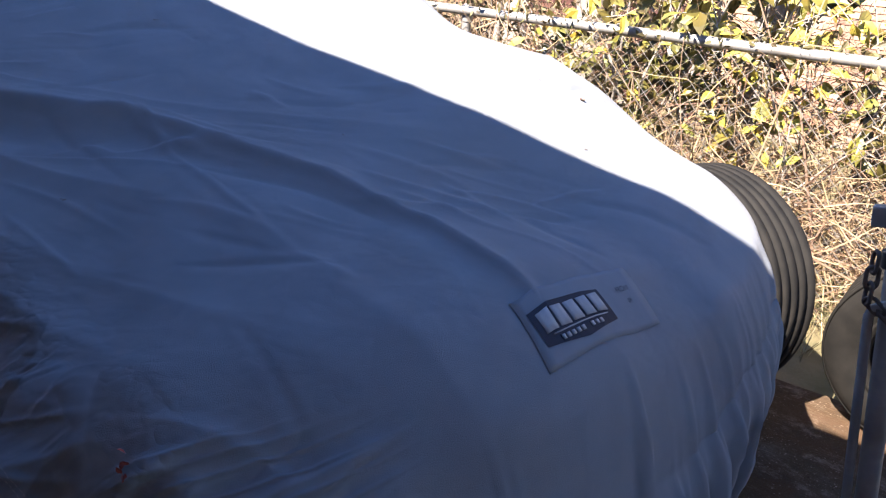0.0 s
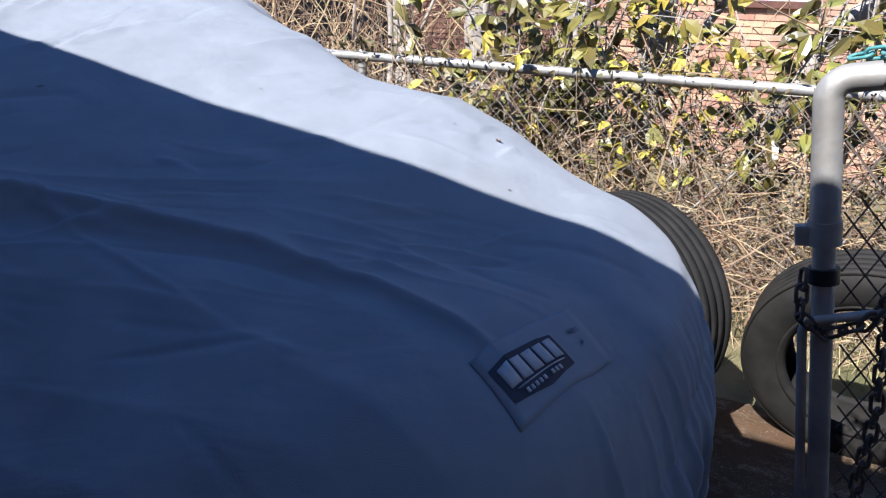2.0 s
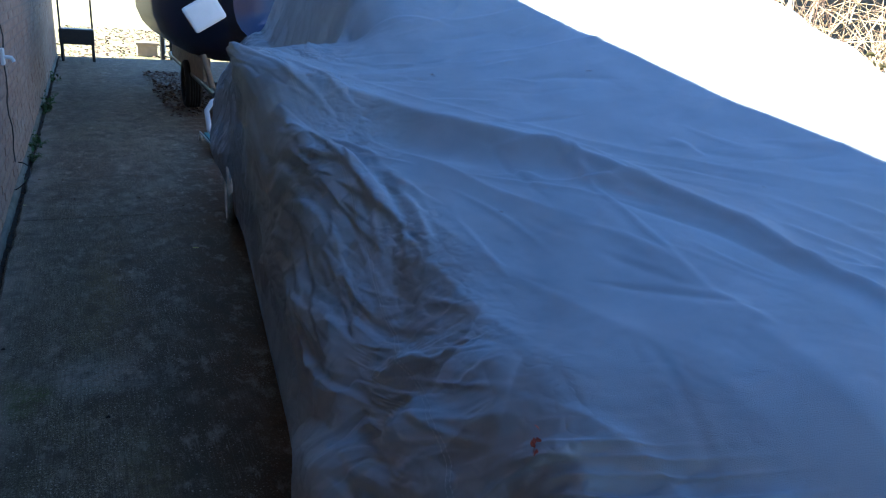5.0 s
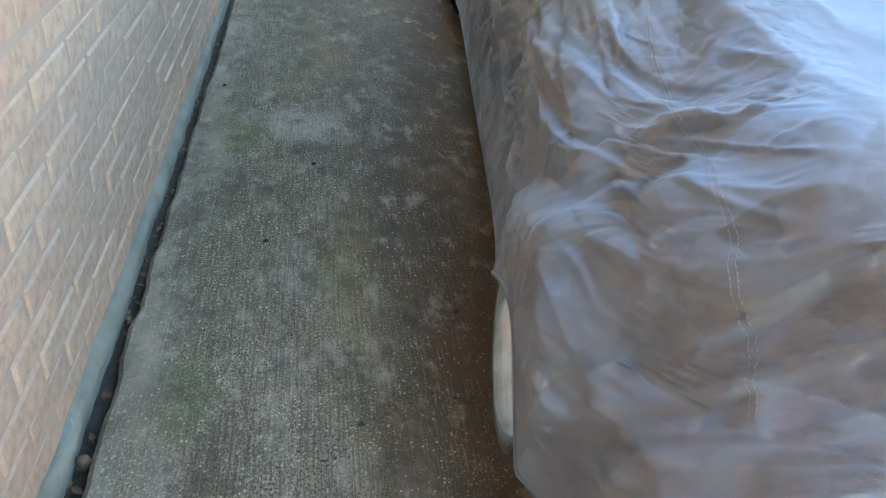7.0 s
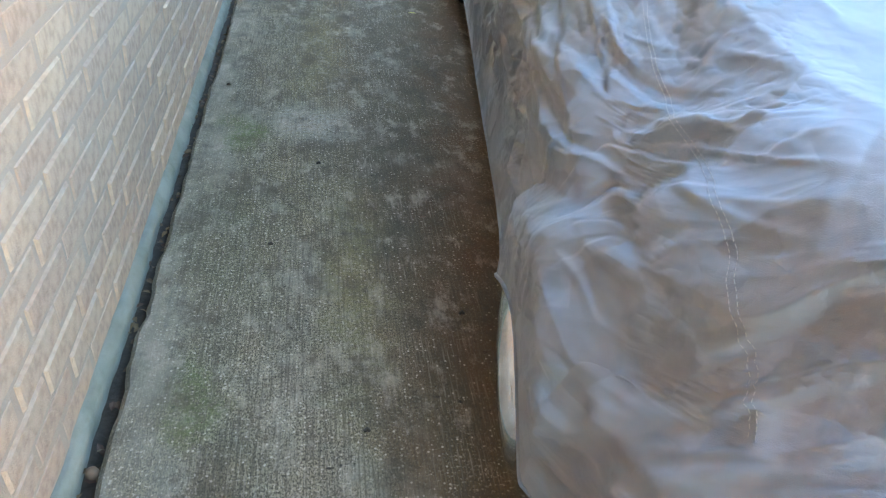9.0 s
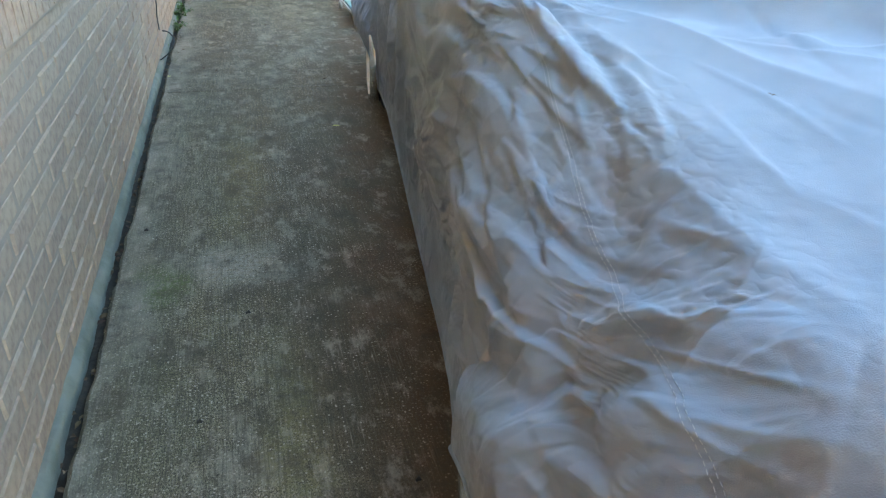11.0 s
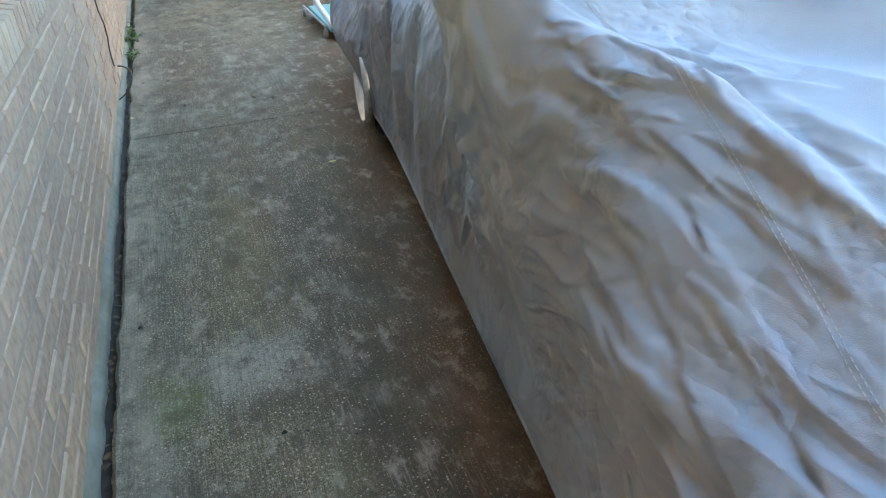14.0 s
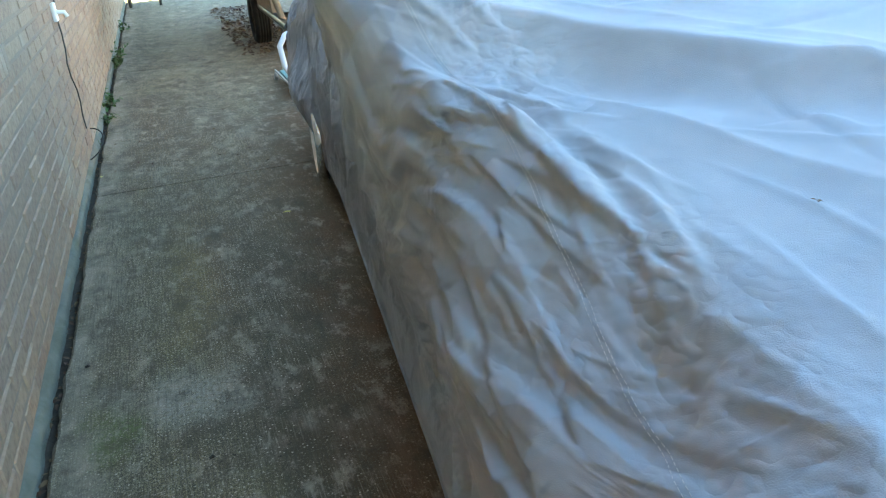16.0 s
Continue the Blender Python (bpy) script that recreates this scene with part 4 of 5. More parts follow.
def wheel(u, v, side):
    e = empty("wheel")
    t = tyre("tyre", 0.275, 0.15, 0.20, e)
    prof = [(0.0, 0.045), (0.05, 0.05), (0.06, 0.035), (0.12, 0.03), (0.14, 0.045), (0.19, 0.05), (0.20, 0.075), (0.212, 0.086), (0.222, 0.096), (0.235, 0.101), (0.248, 0.098), (0.258, 0.086), (0.262, 0.07), (0.258, 0.054), (0.245, 0.04), (0.22, 0.03)]
    lathe("wheel_trim", [(r * 0.94, h + WHEEL_DISH) for r, h in prof], M_CHROME, e, 96, "polished chrome wheel trim")
    p = car_point(u, v, 0.275)
    e.matrix_world = Matrix.Translation(p) @ Matrix.Rotation(-TURN, 4, "Z") @ Matrix.Rotation(radians(-90 if side < 0 else 90), 4, "Y")
    return e


car = empty("car", Matrix.Translation(car_point(2.4, 0)))
tagged(car, "parked car hidden under a grey cover, on chrome-trimmed wheels", "car")
for u, v, s in ((0.82, -0.952, -1), (3.88, -0.975, -1), (0.84, 0.80, 1), (4.02, 0.80, 1)):
    w = wheel(u, v, s)
    m = w.matrix_world.copy()
    w.parent = car
    w.matrix_parent_inverse = car.matrix_world.inverted()
    w.matrix_world = m
cb = bmesh.new()
box_bm(cb, (-0.74, 0.35, 0.28), (0.74, 5.0, 0.72), 0.08)
box_bm(cb, (-0.5, 2.6, 0.7), (0.5, 4.2, 1.3), 0.1)
cbody = part("body", cb, M_CAR_BODY)
cbody.matrix_world = Matrix.Translation(NOSE) @ Matrix.Rotation(-TURN, 4, "Z")
cbody.parent = car
cbody.matrix_parent_inverse = car.matrix_world.inverted()

# ---- chain-link fence by the neighbour's yard ----
FENCE_X, RAIL_Z = 4.03, 1.19


def chain_mesh(length, height, pitch=0.062, wire=0.0016, bow=0.004, steep=1.0):
    """Straight crossing wires of a chain-link panel in the plane of x (along) and z."""
    hp = Heap()
    run = height / steep
    k = -run
    while k < length:
        for way in (1, -1):
            x0, x1 = k, k + run
            z0, z1 = (0.0, height) if way > 0 else (height, 0.0)
            if x0 < 0:
                f = (0 - x0) / run
                x0, z0 = 0.0, z0 + (z1 - z0) * f
            if x1 > length:
                f = (length - x0) / (x1 - x0)
                x1, z1 = length, z0 + (z1 - z0) * f
            if x1 - x0 > 0.01:
                v, f = tube_data([(x0, bow * way, z0), (x1, bow * way, z1)], wire, 3, caps=False)
                hp.add(v, f)
        k += pitch * 1.2
    return hp


fence = empty("chain_link_fence", pose(FENCE_X, -4, 0))
tagged(fence, "weathered galvanised chain-link fence grown through with vines", "fence")
hp = chain_mesh(15.0, RAIL_Z - 0.03)
fm = hp.make("wire_mesh", M_WIRE_FENCE, fence)
fm.matrix_local = Matrix.Rotation(radians(90), 4, "Z")
tube("top_rail", [(0, y, RAIL_Z) for y in np.linspace(0, 15, 12)], 0.025, M_GALV, fence)
for y in (0.2, 2.9, 5.75, 8.6, 11.5, 14.4):
    tube("post", [(0.03, y, 0), (0.03, y, RAIL_Z - 0.03)], 0.024, M_GALV, fence)
    tube("post_cap", [(0.03, y, RAIL_Z - 0.06), (0.03, y, RAIL_Z - 0.01), (0.0, y, RAIL_Z + 0.024)], [0.03, 0.03, 0.02], M_GALV, fence)

# ---- gate leaf in front of the car ----
GATE = Matrix.Translation((2.05, -0.429, 1.343)) @ Matrix.Rotation(radians(-9.8), 4, "X") @ Matrix.Scale(1.04, 4)
gate = empty("chain_link_gate", GATE)
tagged(gate, "galvanised pipe gate with chain-link mesh, standing ajar", "gate")
arc = [(0, -0.03 * (1 - math.cos(a)), -0.03 * (1 - math.sin(a))) for a in np.linspace(0, math.pi / 2, 6)]
tube("frame_pipe", [(0, 0, -1.315), (0, 0, -0.03)] + arc[1:] + [(0, -1.3, 0)], 0.02, M_GALV, gate, 14)
tube("elbow", [(0, 0, -0.13), (0, 0, -0.035)] + [(0, -0.035 * (1 - math.cos(a)), -0.035 * (1 - math.sin(a))) for a in np.linspace(0.2, math.pi / 2, 6)] + [(0, -0.08, 0)], 0.0255, M_GALV, gate, 16)
tube("sleeve", [(0, 0, -0.27), (0, 0, -0.125)], 0.026, M_GALV, gate, 16)
tube("collar", [(0, -0.085, 0), (0, -0.13, 0)], 0.0275, M_GALV, gate, 16)
tube("bottom_pipe", [(0, 0, -1.22), (0, -1.3, -1.22)], 0.02, M_GALV, gate)
gm = chain_mesh(1.25, 1.18, 0.036, 0.0021, steep=1.5).make("wire_mesh", M_WIRE, gate)
gm.matrix_local = Matrix.Translation((0, -0.03, -1.21)) @ Matrix.Rotation(radians(-90), 4, "Z")
tube("clamp_band", [(0, 0, -0.30), (0, 0, -0.255)], 0.03, M_GALV, gate, 14)
part("clamp_bolt", box((-0.015, 0.02, -0.30), (0.015, 0.05, -0.262), 0.004), M_GALV, gate)
tube("hinge_band", [(0, 0, -0.375), (0, 0, -0.345)], 0.028, M_BLACK, gate, 14)
tube("latch_bar", [(-0.02, 0.032, -1.30), (-0.02, 0.035, -0.47), (-0.025, 0.03, -0.45), (-0.03, 0.01, -0.44), (-0.03, -0.10, -0.42), (-0.03, -0.13, -0.43)], 0.009, M_GALV, gate)

# ---- spare tyres ----
def spare(r, width, rim, m, label):
    e = empty("tyre", m)
    tyre("tread", r, width, rim, e)
    lathe("bead", [(rim + 0.004, width * 0.37), (rim + 0.02, width * 0.46), (rim + 0.03, width * 0.47), (rim + 0.03, width * 0.43)], M_RUBBER, e, 64)
    return tagged(e, label, "tyre", group="spare tyres")


spare(0.385, 0.22, 0.235, Matrix.Translation((3.15, -0.80, 0.37)) @ Matrix.Rotation(radians(-12), 4, "Y") @ Matrix.Rotation(radians(-8), 4, "Z") @ Matrix.Rotation(radians(-90), 4, "Y"), "worn black tyre leaning upright beside the gate")
spare(0.42, 0.26, 0.24, Matrix.Translation((3.08, 0.05, 0.42)) @ Matrix.Rotation(radians(-28), 4, "Z") @ Matrix.Rotation(radians(-90), 4, "Y"), "worn black tyre standing on edge behind the covered nose")

# ---- neighbour's house ----
def brick_field(heap, y0, y1, z1, x, skip=None):
    """Running-bond brick faces in a plane that looks towards the drive."""
    for r in range(int(z1 / 0.067)):
        y = y0 + (0.1 if r % 2 else 0)
        while y + 0.19 < y1:
            z = r * 0.067
            if not (skip and skip[0] < y + 0.1 < skip[1] and skip[2] < z + 0.03 < skip[3]):
                heap.add([(x, y, z), (x, y + 0.19, z), (x, y + 0.19, z + 0.057), (x, y, z + 0.057), (x + 0.03, y, z), (x + 0.03, y + 0.19, z), (x + 0.03, y + 0.19, z + 0.057), (x + 0.03, y, z + 0.057)],
                         [(0, 3, 2, 1), (0, 1, 5, 4), (2, 3, 7, 6), (1, 2, 6, 5), (3, 0, 4, 7)])
            y += 0.2


house = empty("neighbour_house", pose(9.0, 0, 0))
tagged(house, "red brick house with a white window beyond the fence", "house")
hw = bmesh.new()
box_bm(hw, (0.012, -9, -0.1), (0.3, -0.64, 3.2))
box_bm(hw, (0.012, 0.26, -0.1), (0.3, 1.6, 3.2))
box_bm(hw, (0.012, -0.64, -0.1), (0.3, 0.26, 1.72))
part("wall", hw, M_MORTAR, house)
# porch and carport walls are near black: the shade inside is in their colour
part("porch_wall", box((0.63, 1.6, -0.1), (0.9, 4.4, 3.2)), M_BLACK, house, "near-black backing of the porch's recess, its shade put into the colour")
part("carport_wall", box((3.0, 4.4, -0.1), (3.2, 11, 3.2)), M_BLACK, house, "back wall of an open carport, coloured near black for its shade")
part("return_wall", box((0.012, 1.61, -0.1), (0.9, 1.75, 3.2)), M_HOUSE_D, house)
part("roof", box((-0.5, -9.4, 3.2), (4, 11.2, 3.35)), M_BLACK, house)
hb = Heap()
brick_field(hb, -9, 1.6, 3.2, 0.0, (-0.64, 0.26, 1.72, 3.3))
tagged(hb.make("brickwork", M_HOUSE, house), kind="stuff")
# the recess's bricks are coloured darker too, for the porch's shade
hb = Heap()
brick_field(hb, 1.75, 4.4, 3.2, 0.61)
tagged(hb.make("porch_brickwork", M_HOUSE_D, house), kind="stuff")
win = part("window", box((0.10, -0.60, 1.80), (0.12, 0.22, 3.1)), M_GLASS, house, "white sash window with closed blinds")
wf = bmesh.new()
for lo, hi in (((0.05, -0.64, 1.74), (0.13, -0.58, 3.2)), ((0.05, 0.20, 1.74), (0.13, 0.26, 3.2)), ((0.05, -0.58, 1.74), (0.13, 0.20, 1.81))):
    box_bm(wf, lo, hi, 0.006)
part("window_frame", wf, M_WHITE, win)
part("window_sill", box((-0.05, -0.70, 1.66), (0.10, 0.32, 1.735), 0.01), M_HOUSE_D, win)
for y in (-0.33, -0.06):
    part("muntin", box((0.085, y - 0.01, 1.81), (0.10, y + 0.01, 3.1)), M_WHITE, win)
for z in (2.14, 2.48, 2.8):
    part("muntin", box((0.083, -0.58, z - 0.01), (0.102, 0.20, z + 0.01)), M_WHITE, win)
bl = Heap()
for k in range(44):
    z = 1.82 + k * 0.03
    bl.add([(0.135, -0.57, z), (0.135, 0.19, z), (0.155, 0.19, z + 0.027), (0.155, -0.57, z + 0.027)], [(0, 1, 2, 3)])
bl.make("blind", M_WHITE, win)
meter = empty("gas_meter", pose(8.8, 1.75, 0))
tagged(meter, "grey gas meter on a pipe at the house corner", "meter")
part("case", box((-0.12, -0.13, 1.35), (0.08, 0.13, 1.65), 0.04), M_GALV, meter)
tube("pipe", [(0, -0.1, -0.06), (0, -0.1, 1.75), (0, -0.05, 1.8), (0, 0.12, 1.8)], 0.02, M_GALV, meter)

# ---- far end of the drive ----
end_gate = empty("end_fence", pose(0, 15, 0))
tagged(end_gate, "dark metal fence posts at the far end of the drive", "fence")
for x in (1.82, 2.0):
    tube("post", [(x, 0, -0.06), (x, 0, 1.9)], 0.045, M_BLACK, end_gate)
for z in (0.25, 1.0, 1.7):
    tube("rail", [(1.82, 0, z), (4.0, 0, z)], 0.02, M_BLACK, end_gate)
part("strap", box((1.86, -0.05, 0.1), (1.88, -0.045, 1.6)), M_WHITE, end_gate, "pale strap hanging on the post")
cart = empty("black_cart", pose(0.33, 14.0, 0))
tagged(cart, "black metal barbecue cart with two upright poles", "cart")
part("tray", box((-0.28, -0.2, 0.29), (0.27, 0.2, 0.55), 0.02), M_BLACK, cart)
for x in (-0.25, 0.24):
    for y in (-0.16, 0.16):
        tube("leg", [(x, y, 0), (x, y, 0.3)], 0.025, M_BLACK, cart)
    tube("pole", [(x * 1.05, 0.16, 0.5), (x * 1.05, 0.16, 1.7)], 0.016, M_BLACK, cart)
planter = empty("planter_box", pose(1.62, 16.2, -0.06))
tagged(planter, "pale rectangular planter box on the grass", "planter")
part("tub", box((-0.2, -0.15, 0), (0.2, 0.15, 0.24), 0.03), M_CLAY, planter)
part("rim", box((-0.23, -0.18, 0.235), (0.23, 0.18, 0.29), 0.015), M_CLAY, planter)

# ---- brush, vines and trees along the fence ----
def leaf_data(p, d, n, length, width, curl=0.15):
    """A pointed leaf folded along its midrib, from p along d with the normal n."""
    d, n = Vector(d).normalized(), Vector(n)
    s = d.cross(n).normalized()
    n = s.cross(d).normalized()
    p = Vector(p)
    a, b, c = p + d * length * 0.35 - n * curl * length * 0.1, p + d * length * 0.7 - n * curl * length * 0.35, p + d * length - n * curl * length
    w = width / 2
    lift = n * width * 0.14
    verts = [p, a, b, c, a + s * w + lift, b + s * w * 0.8 + lift, a - s * w + lift, b - s * w * 0.8 + lift]
    return verts, [(0, 1, 4), (1, 2, 5, 4), (2, 3, 5), (0, 6, 1), (1, 6, 7, 2), (2, 7, 3)]


def rv(rng, k=1.0):
    return Vector((rng.normal(0, k), rng.normal(0, k), rng.normal(0, k)))


def twig_path(rng, p, d, length, steps, bend):
    pts = [Vector(p)]
    d = Vector(d).normalized()
    for _ in range(steps):
        d = (d + rv(rng, bend)).normalized()
        pts.append(pts[-1] + d * length / steps)
    return pts


def brush():
    rng = np.random.default_rng(21)
    tw = Heap()
    for _ in range(11000):
        y = rng.uniform(-3.2, 8.5)
        x = FENCE_X + rng.uniform(-0.05, 0.75)
        z = abs(rng.normal(0.0, 0.45))
        ln = rng.uniform(0.15, 0.6)
        up = 0.7 if rng.random() < 0.4 else 0.1
        pts = twig_path(rng, (x, y, min(z, 1.1)), (rng.normal(0, 0.35), rng.normal(0, 1), rng.normal(up, 0.6)), ln, 3, 0.25)
        for q in pts:
            q.z = max(q.z, -0.05)
        r = rng.uniform(0.0015, 0.004)
        v, f = tube_data(pts, [r, r, r * 0.7, r * 0.4], 3, caps=False)
        tw.add(v, f)
    for _ in range(2200):
        y, x, z = rng.uniform(1.2, 9.0), rng.uniform(5.4, 8.2), abs(rng.normal(0, 1.1))
        pts = twig_path(rng, (x, y, min(z, 2.6)), (rng.normal(0, 0.4), rng.normal(0, 1), rng.normal(0.5, 0.7)), rng.uniform(0.4, 1.3), 4, 0.22)
        for q in pts:
            q.z = max(q.z, -0.05)
        r = rng.uniform(0.003, 0.008)
        v, f = tube_data(pts, [r, r, r * 0.8, r * 0.6, r * 0.4], 3, caps=False)
        tw.add(v, f)
    for _ in range(170):
        y = rng.uniform(-2.5, 8.0)
        x = FENCE_X + rng.uniform(0.05, 1.1)
        pts = twig_path(rng, (x, y, -0.05), (rng.normal(0, 0.25), rng.normal(0, 0.5), 1), rng.uniform(1.0, 2.6), 7, 0.16)
        r = rng.uniform(0.004, 0.010)
        v, f = tube_data(pts, [r * (1 - 0.1 * i) for i in range(8)], 4, caps=False)
        tw.add(v, f)
        for _ in range(5):
            b = pts[rng.integers(2, 7)]
            pp = twig_path(rng, b, (rng.normal(0, 0.6), rng.normal(0, 1), rng.normal(0.4, 0.5)), rng.uniform(0.3, 0.9), 4, 0.25)
            v, f = tube_data(pp, [r * 0.5, r * 0.45, r * 0.4, r * 0.3, r * 0.2], 3, caps=False)
            tw.add(v, f)
    tagged(tw.make("dry_brush", M_TWIG), "tangle of dry brown vines and twigs through the fence", "brush", kind="stuff")
    sm = Heap()
    for _ in range(9000):
        y = rng.uniform(-3.2, 8.5)
        x = FENCE_X + rng.uniform(-0.05, 0.8)
        z = rng.uniform(0, 1) ** 0.8 * 1.2
        if vnoise(np.array([y * 1.7]), np.array([z * 2.2]), 1.1)[0] < -0.15:
            continue
        L = rng.uniform(0.02, 0.05)
        v, f = leaf_data((x, y, z), rv(rng), rv(rng), L, L * 0.45)
        sm.add(v, f)
    for _ in range(1500):
        y = rng.uniform(-2.5, 5.5)
        v, f = leaf_data((FENCE_X + rng.normal(0.02, 0.06), y, RAIL_Z + rng.normal(0.02, 0.05)), rv(rng), rv(rng), rng.uniform(0.025, 0.055), 0.02)
        sm.add(v, f)
    tagged(sm.make("vine_leaves", M_LEAF_SMALL), "small olive vine leaves clinging to the fence", "vine", kind="stuff")
    gr = Heap()
    for _ in range(14000):
        y, x = rng.uniform(-3.5, 9), FENCE_X + rng.uniform(-0.35, 2.2)
        h = rng.uniform(0.05, 0.28)
        b = Vector((x, y, -0.06))
        t = b + Vector((rng.normal(0, 0.05), rng.normal(0, 0.05), h))
        w = Vector((rng.normal(0, 1), rng.normal(0, 1), 0)).normalized() * 0.003
        gr.add([b - w, b + w, t], [(0, 1, 2)])
    tagged(gr.make("dry_grass", M_STRAW), "straw-coloured dry grass under the fence", "grass", kind="stuff")


M_STRAW = material("straw", (0.407, 0.34, 0.185), 0.9, second=(0.296, 0.266, 0.126), scale=3, per_island=0.4)
brush()


def shrub(name, x, y, height, spread, n_stems, n_leaf, mat, seed, label, leaf=0.135, low=0.9):
    rng = np.random.default_rng(seed)
    e = empty(name, pose(x, y, -0.06))
    stems, leaves = Heap(), Heap()
    for _ in range(n_stems):
        pts = twig_path(rng, (rng.normal(0, 0.06), rng.normal(0, 0.08), 0), (rng.normal(0, 0.12) * spread, rng.normal(0, 0.35) * spread, 1), height * rng.uniform(0.75, 1.1), 8, 0.09)
        r = rng.uniform(0.006, 0.014)
        v, f = tube_data(pts, [r * (1 - 0.09 * i) for i in range(9)], 5, caps=False)
        stems.add(v, f)
        for _ in range(n_leaf):
            q = rng.uniform(low / height, 1.0) * 7.99
            i = int(q)
            p = pts[i].lerp(pts[i + 1], q - i)
            out = Vector((rng.normal(-0.15, 0.7), rng.normal(0, 0.9), rng.normal(0.2, 0.4)))
            tip = p + out * rng.uniform(0.04, 0.18)
            v, f = tube_data([p, tip], 0.0022, 3, caps=False)
            stems.add(v, f)
            for _ in range(rng.integers(1, 4)):
                dd = out.normalized() + Vector((0, 0, -0.7)) + rv(rng, 0.5)
                L = leaf * rng.uniform(0.65, 1.15)
                v, f = leaf_data(tip, dd, Vector((-0.8, rng.normal(0, 0.6), 0.7 + rng.normal(0, 0.4))), L, L * rng.uniform(0.36, 0.48), 0.25)
                leaves.add(v, f)
    stems.make("stem_cluster", M_BARK, e)
    leaves.make("foliage", mat, e)
    return tagged(e, label, "shrub", group="shrubs at the fence")


shrub("evergreen_shrub", 4.55, 1.05, 2.2, 1.0, 9, 24, M_LEAF, 5, "glossy olive-green evergreen shrub behind the fence")
shrub("evergreen_shrub", 4.45, 0.25, 2.5, 0.9, 9, 24, M_LEAF, 6, "glossy olive-green evergreen shrub behind the fence")
shrub("evergreen_shrub", 4.5, -0.55, 2.2, 1.0, 9, 24, M_LEAF, 8, "glossy olive-green evergreen shrub behind the fence")
shrub("yellow_shrub", 4.5, 0.42, 2.4, 0.5, 5, 16, M_LEAF_Y, 7, "thin shrub with yellowing leaves behind the fence", 0.12)
shrub("yellow_shrub", 4.35, -0.15, 1.6, 0.7, 4, 14, M_LEAF_Y, 9, "thin shrub with yellowing leaves behind the fence", 0.10)
shrub("evergreen_shrub", 4.6, -1.5, 2.1, 1.0, 7, 18, M_LEAF, 11, "glossy olive-green evergreen shrub behind the fence")


def tree(base, pts, radii, limbs, seed, label):
    rng = np.random.default_rng(seed)
    e = empty("bare_tree", pose(*base))
    path, rad = [], []
    for i in range(len(pts) - 1):
        a, b = Vector(pts[i]), Vector(pts[i + 1])
        for k in range(5):
            f = k / 5
            path.append(a.lerp(b, f) + Vector((rng.normal(0, 0.008), rng.normal(0, 0.008), 0)))
            rad.append((radii[i] * (1 - f) + radii[i + 1] * f) * rng.uniform(0.93, 1.08))
    path.append(Vector(pts[-1]))
    rad.append(radii[-1])
    tube("trunk", path, rad, M_BARK, e, 14)
    for start, d, ln, r in limbs:
        pp = twig_path(rng, start, d, ln, 8, 0.12)
        tube("limb", pp, [r * (1 - 0.1 * i) for i in range(9)], M_BARK, e, 8)
        hp = Heap()
        for _ in range(10):
            b = pp[rng.integers(3, 9)]
            q = twig_path(rng, b, Vector(d) + rv(rng, 0.7), rng.uniform(0.3, 0.9), 5, 0.2)
            v, f = tube_data(q, [r * 0.25, r * 0.2, r * 0.17, r * 0.13, r * 0.1, r * 0.05], 4, caps=False)
            hp.add(v, f)
        hp.make("twig_cluster", M_TWIG, e)
    return tagged(e, label, "tree", group="bare trees")


tree((6.0, 2.42, -0.06), [(0, 0, 0), (0, 0.04, 1.0), (0.05, 0.22, 1.7), (0.1, 0.6, 3.2)], [0.13, 0.10, 0.085, 0.05], [((0.03, 0.1, 1.5), (0, 0.8, 0.8), 1.6, 0.04), ((0, 0, 1.2), (-0.2, -0.6, 0.9), 1.2, 0.02)], 3, "pale grey bare trunk in the neighbour's yard")
tree((6.0, 1.83, -0.06), [(0, 0, 0), (0, 0.0, 1.2), (0.0, 0.03, 1.75), (0.02, 0.12, 2.2)], [0.13, 0.11, 0.12, 0.07], [((0, 0.05, 1.7), (0, 0.9, 0.7), 1.0, 0.05), ((0, -0.05, 1.75), (0.1, -0.7, 1.0), 1.3, 0.045)], 4, "pale grey forked trunk with knobbly bark")
tree((4.75, 0.32, -0.06), [(0, 0, 0), (0, -0.02, 0.7), (0.05, -0.05, 1.3), (0.15, -0.1, 2.6)], [0.10, 0.085, 0.07, 0.03], [((0.03, -0.04, 1.1), (0.1, -0.5, 1.0), 1.5, 0.03), ((0.03, -0.04, 1.2), (0, 0.5, 1.0), 1.3, 0.025)], 5, "pale trunk standing close behind the fence")
tree((5.2, -0.30, -0.06), [(0, 0, 0), (0, -0.05, 0.9), (0.05, -0.35, 1.55), (0.1, -0.95, 1.95), (0.1, -1.7, 2.7)], [0.06, 0.055, 0.05, 0.045, 0.03], [((0.08, -0.7, 1.8), (0, -0.9, 0.2), 0.9, 0.02), ((0.05, -0.3, 1.5), (0, -0.9, 0.5), 1.2, 0.015)], 6, "pale leaning branchy trunk in front of the brick house")
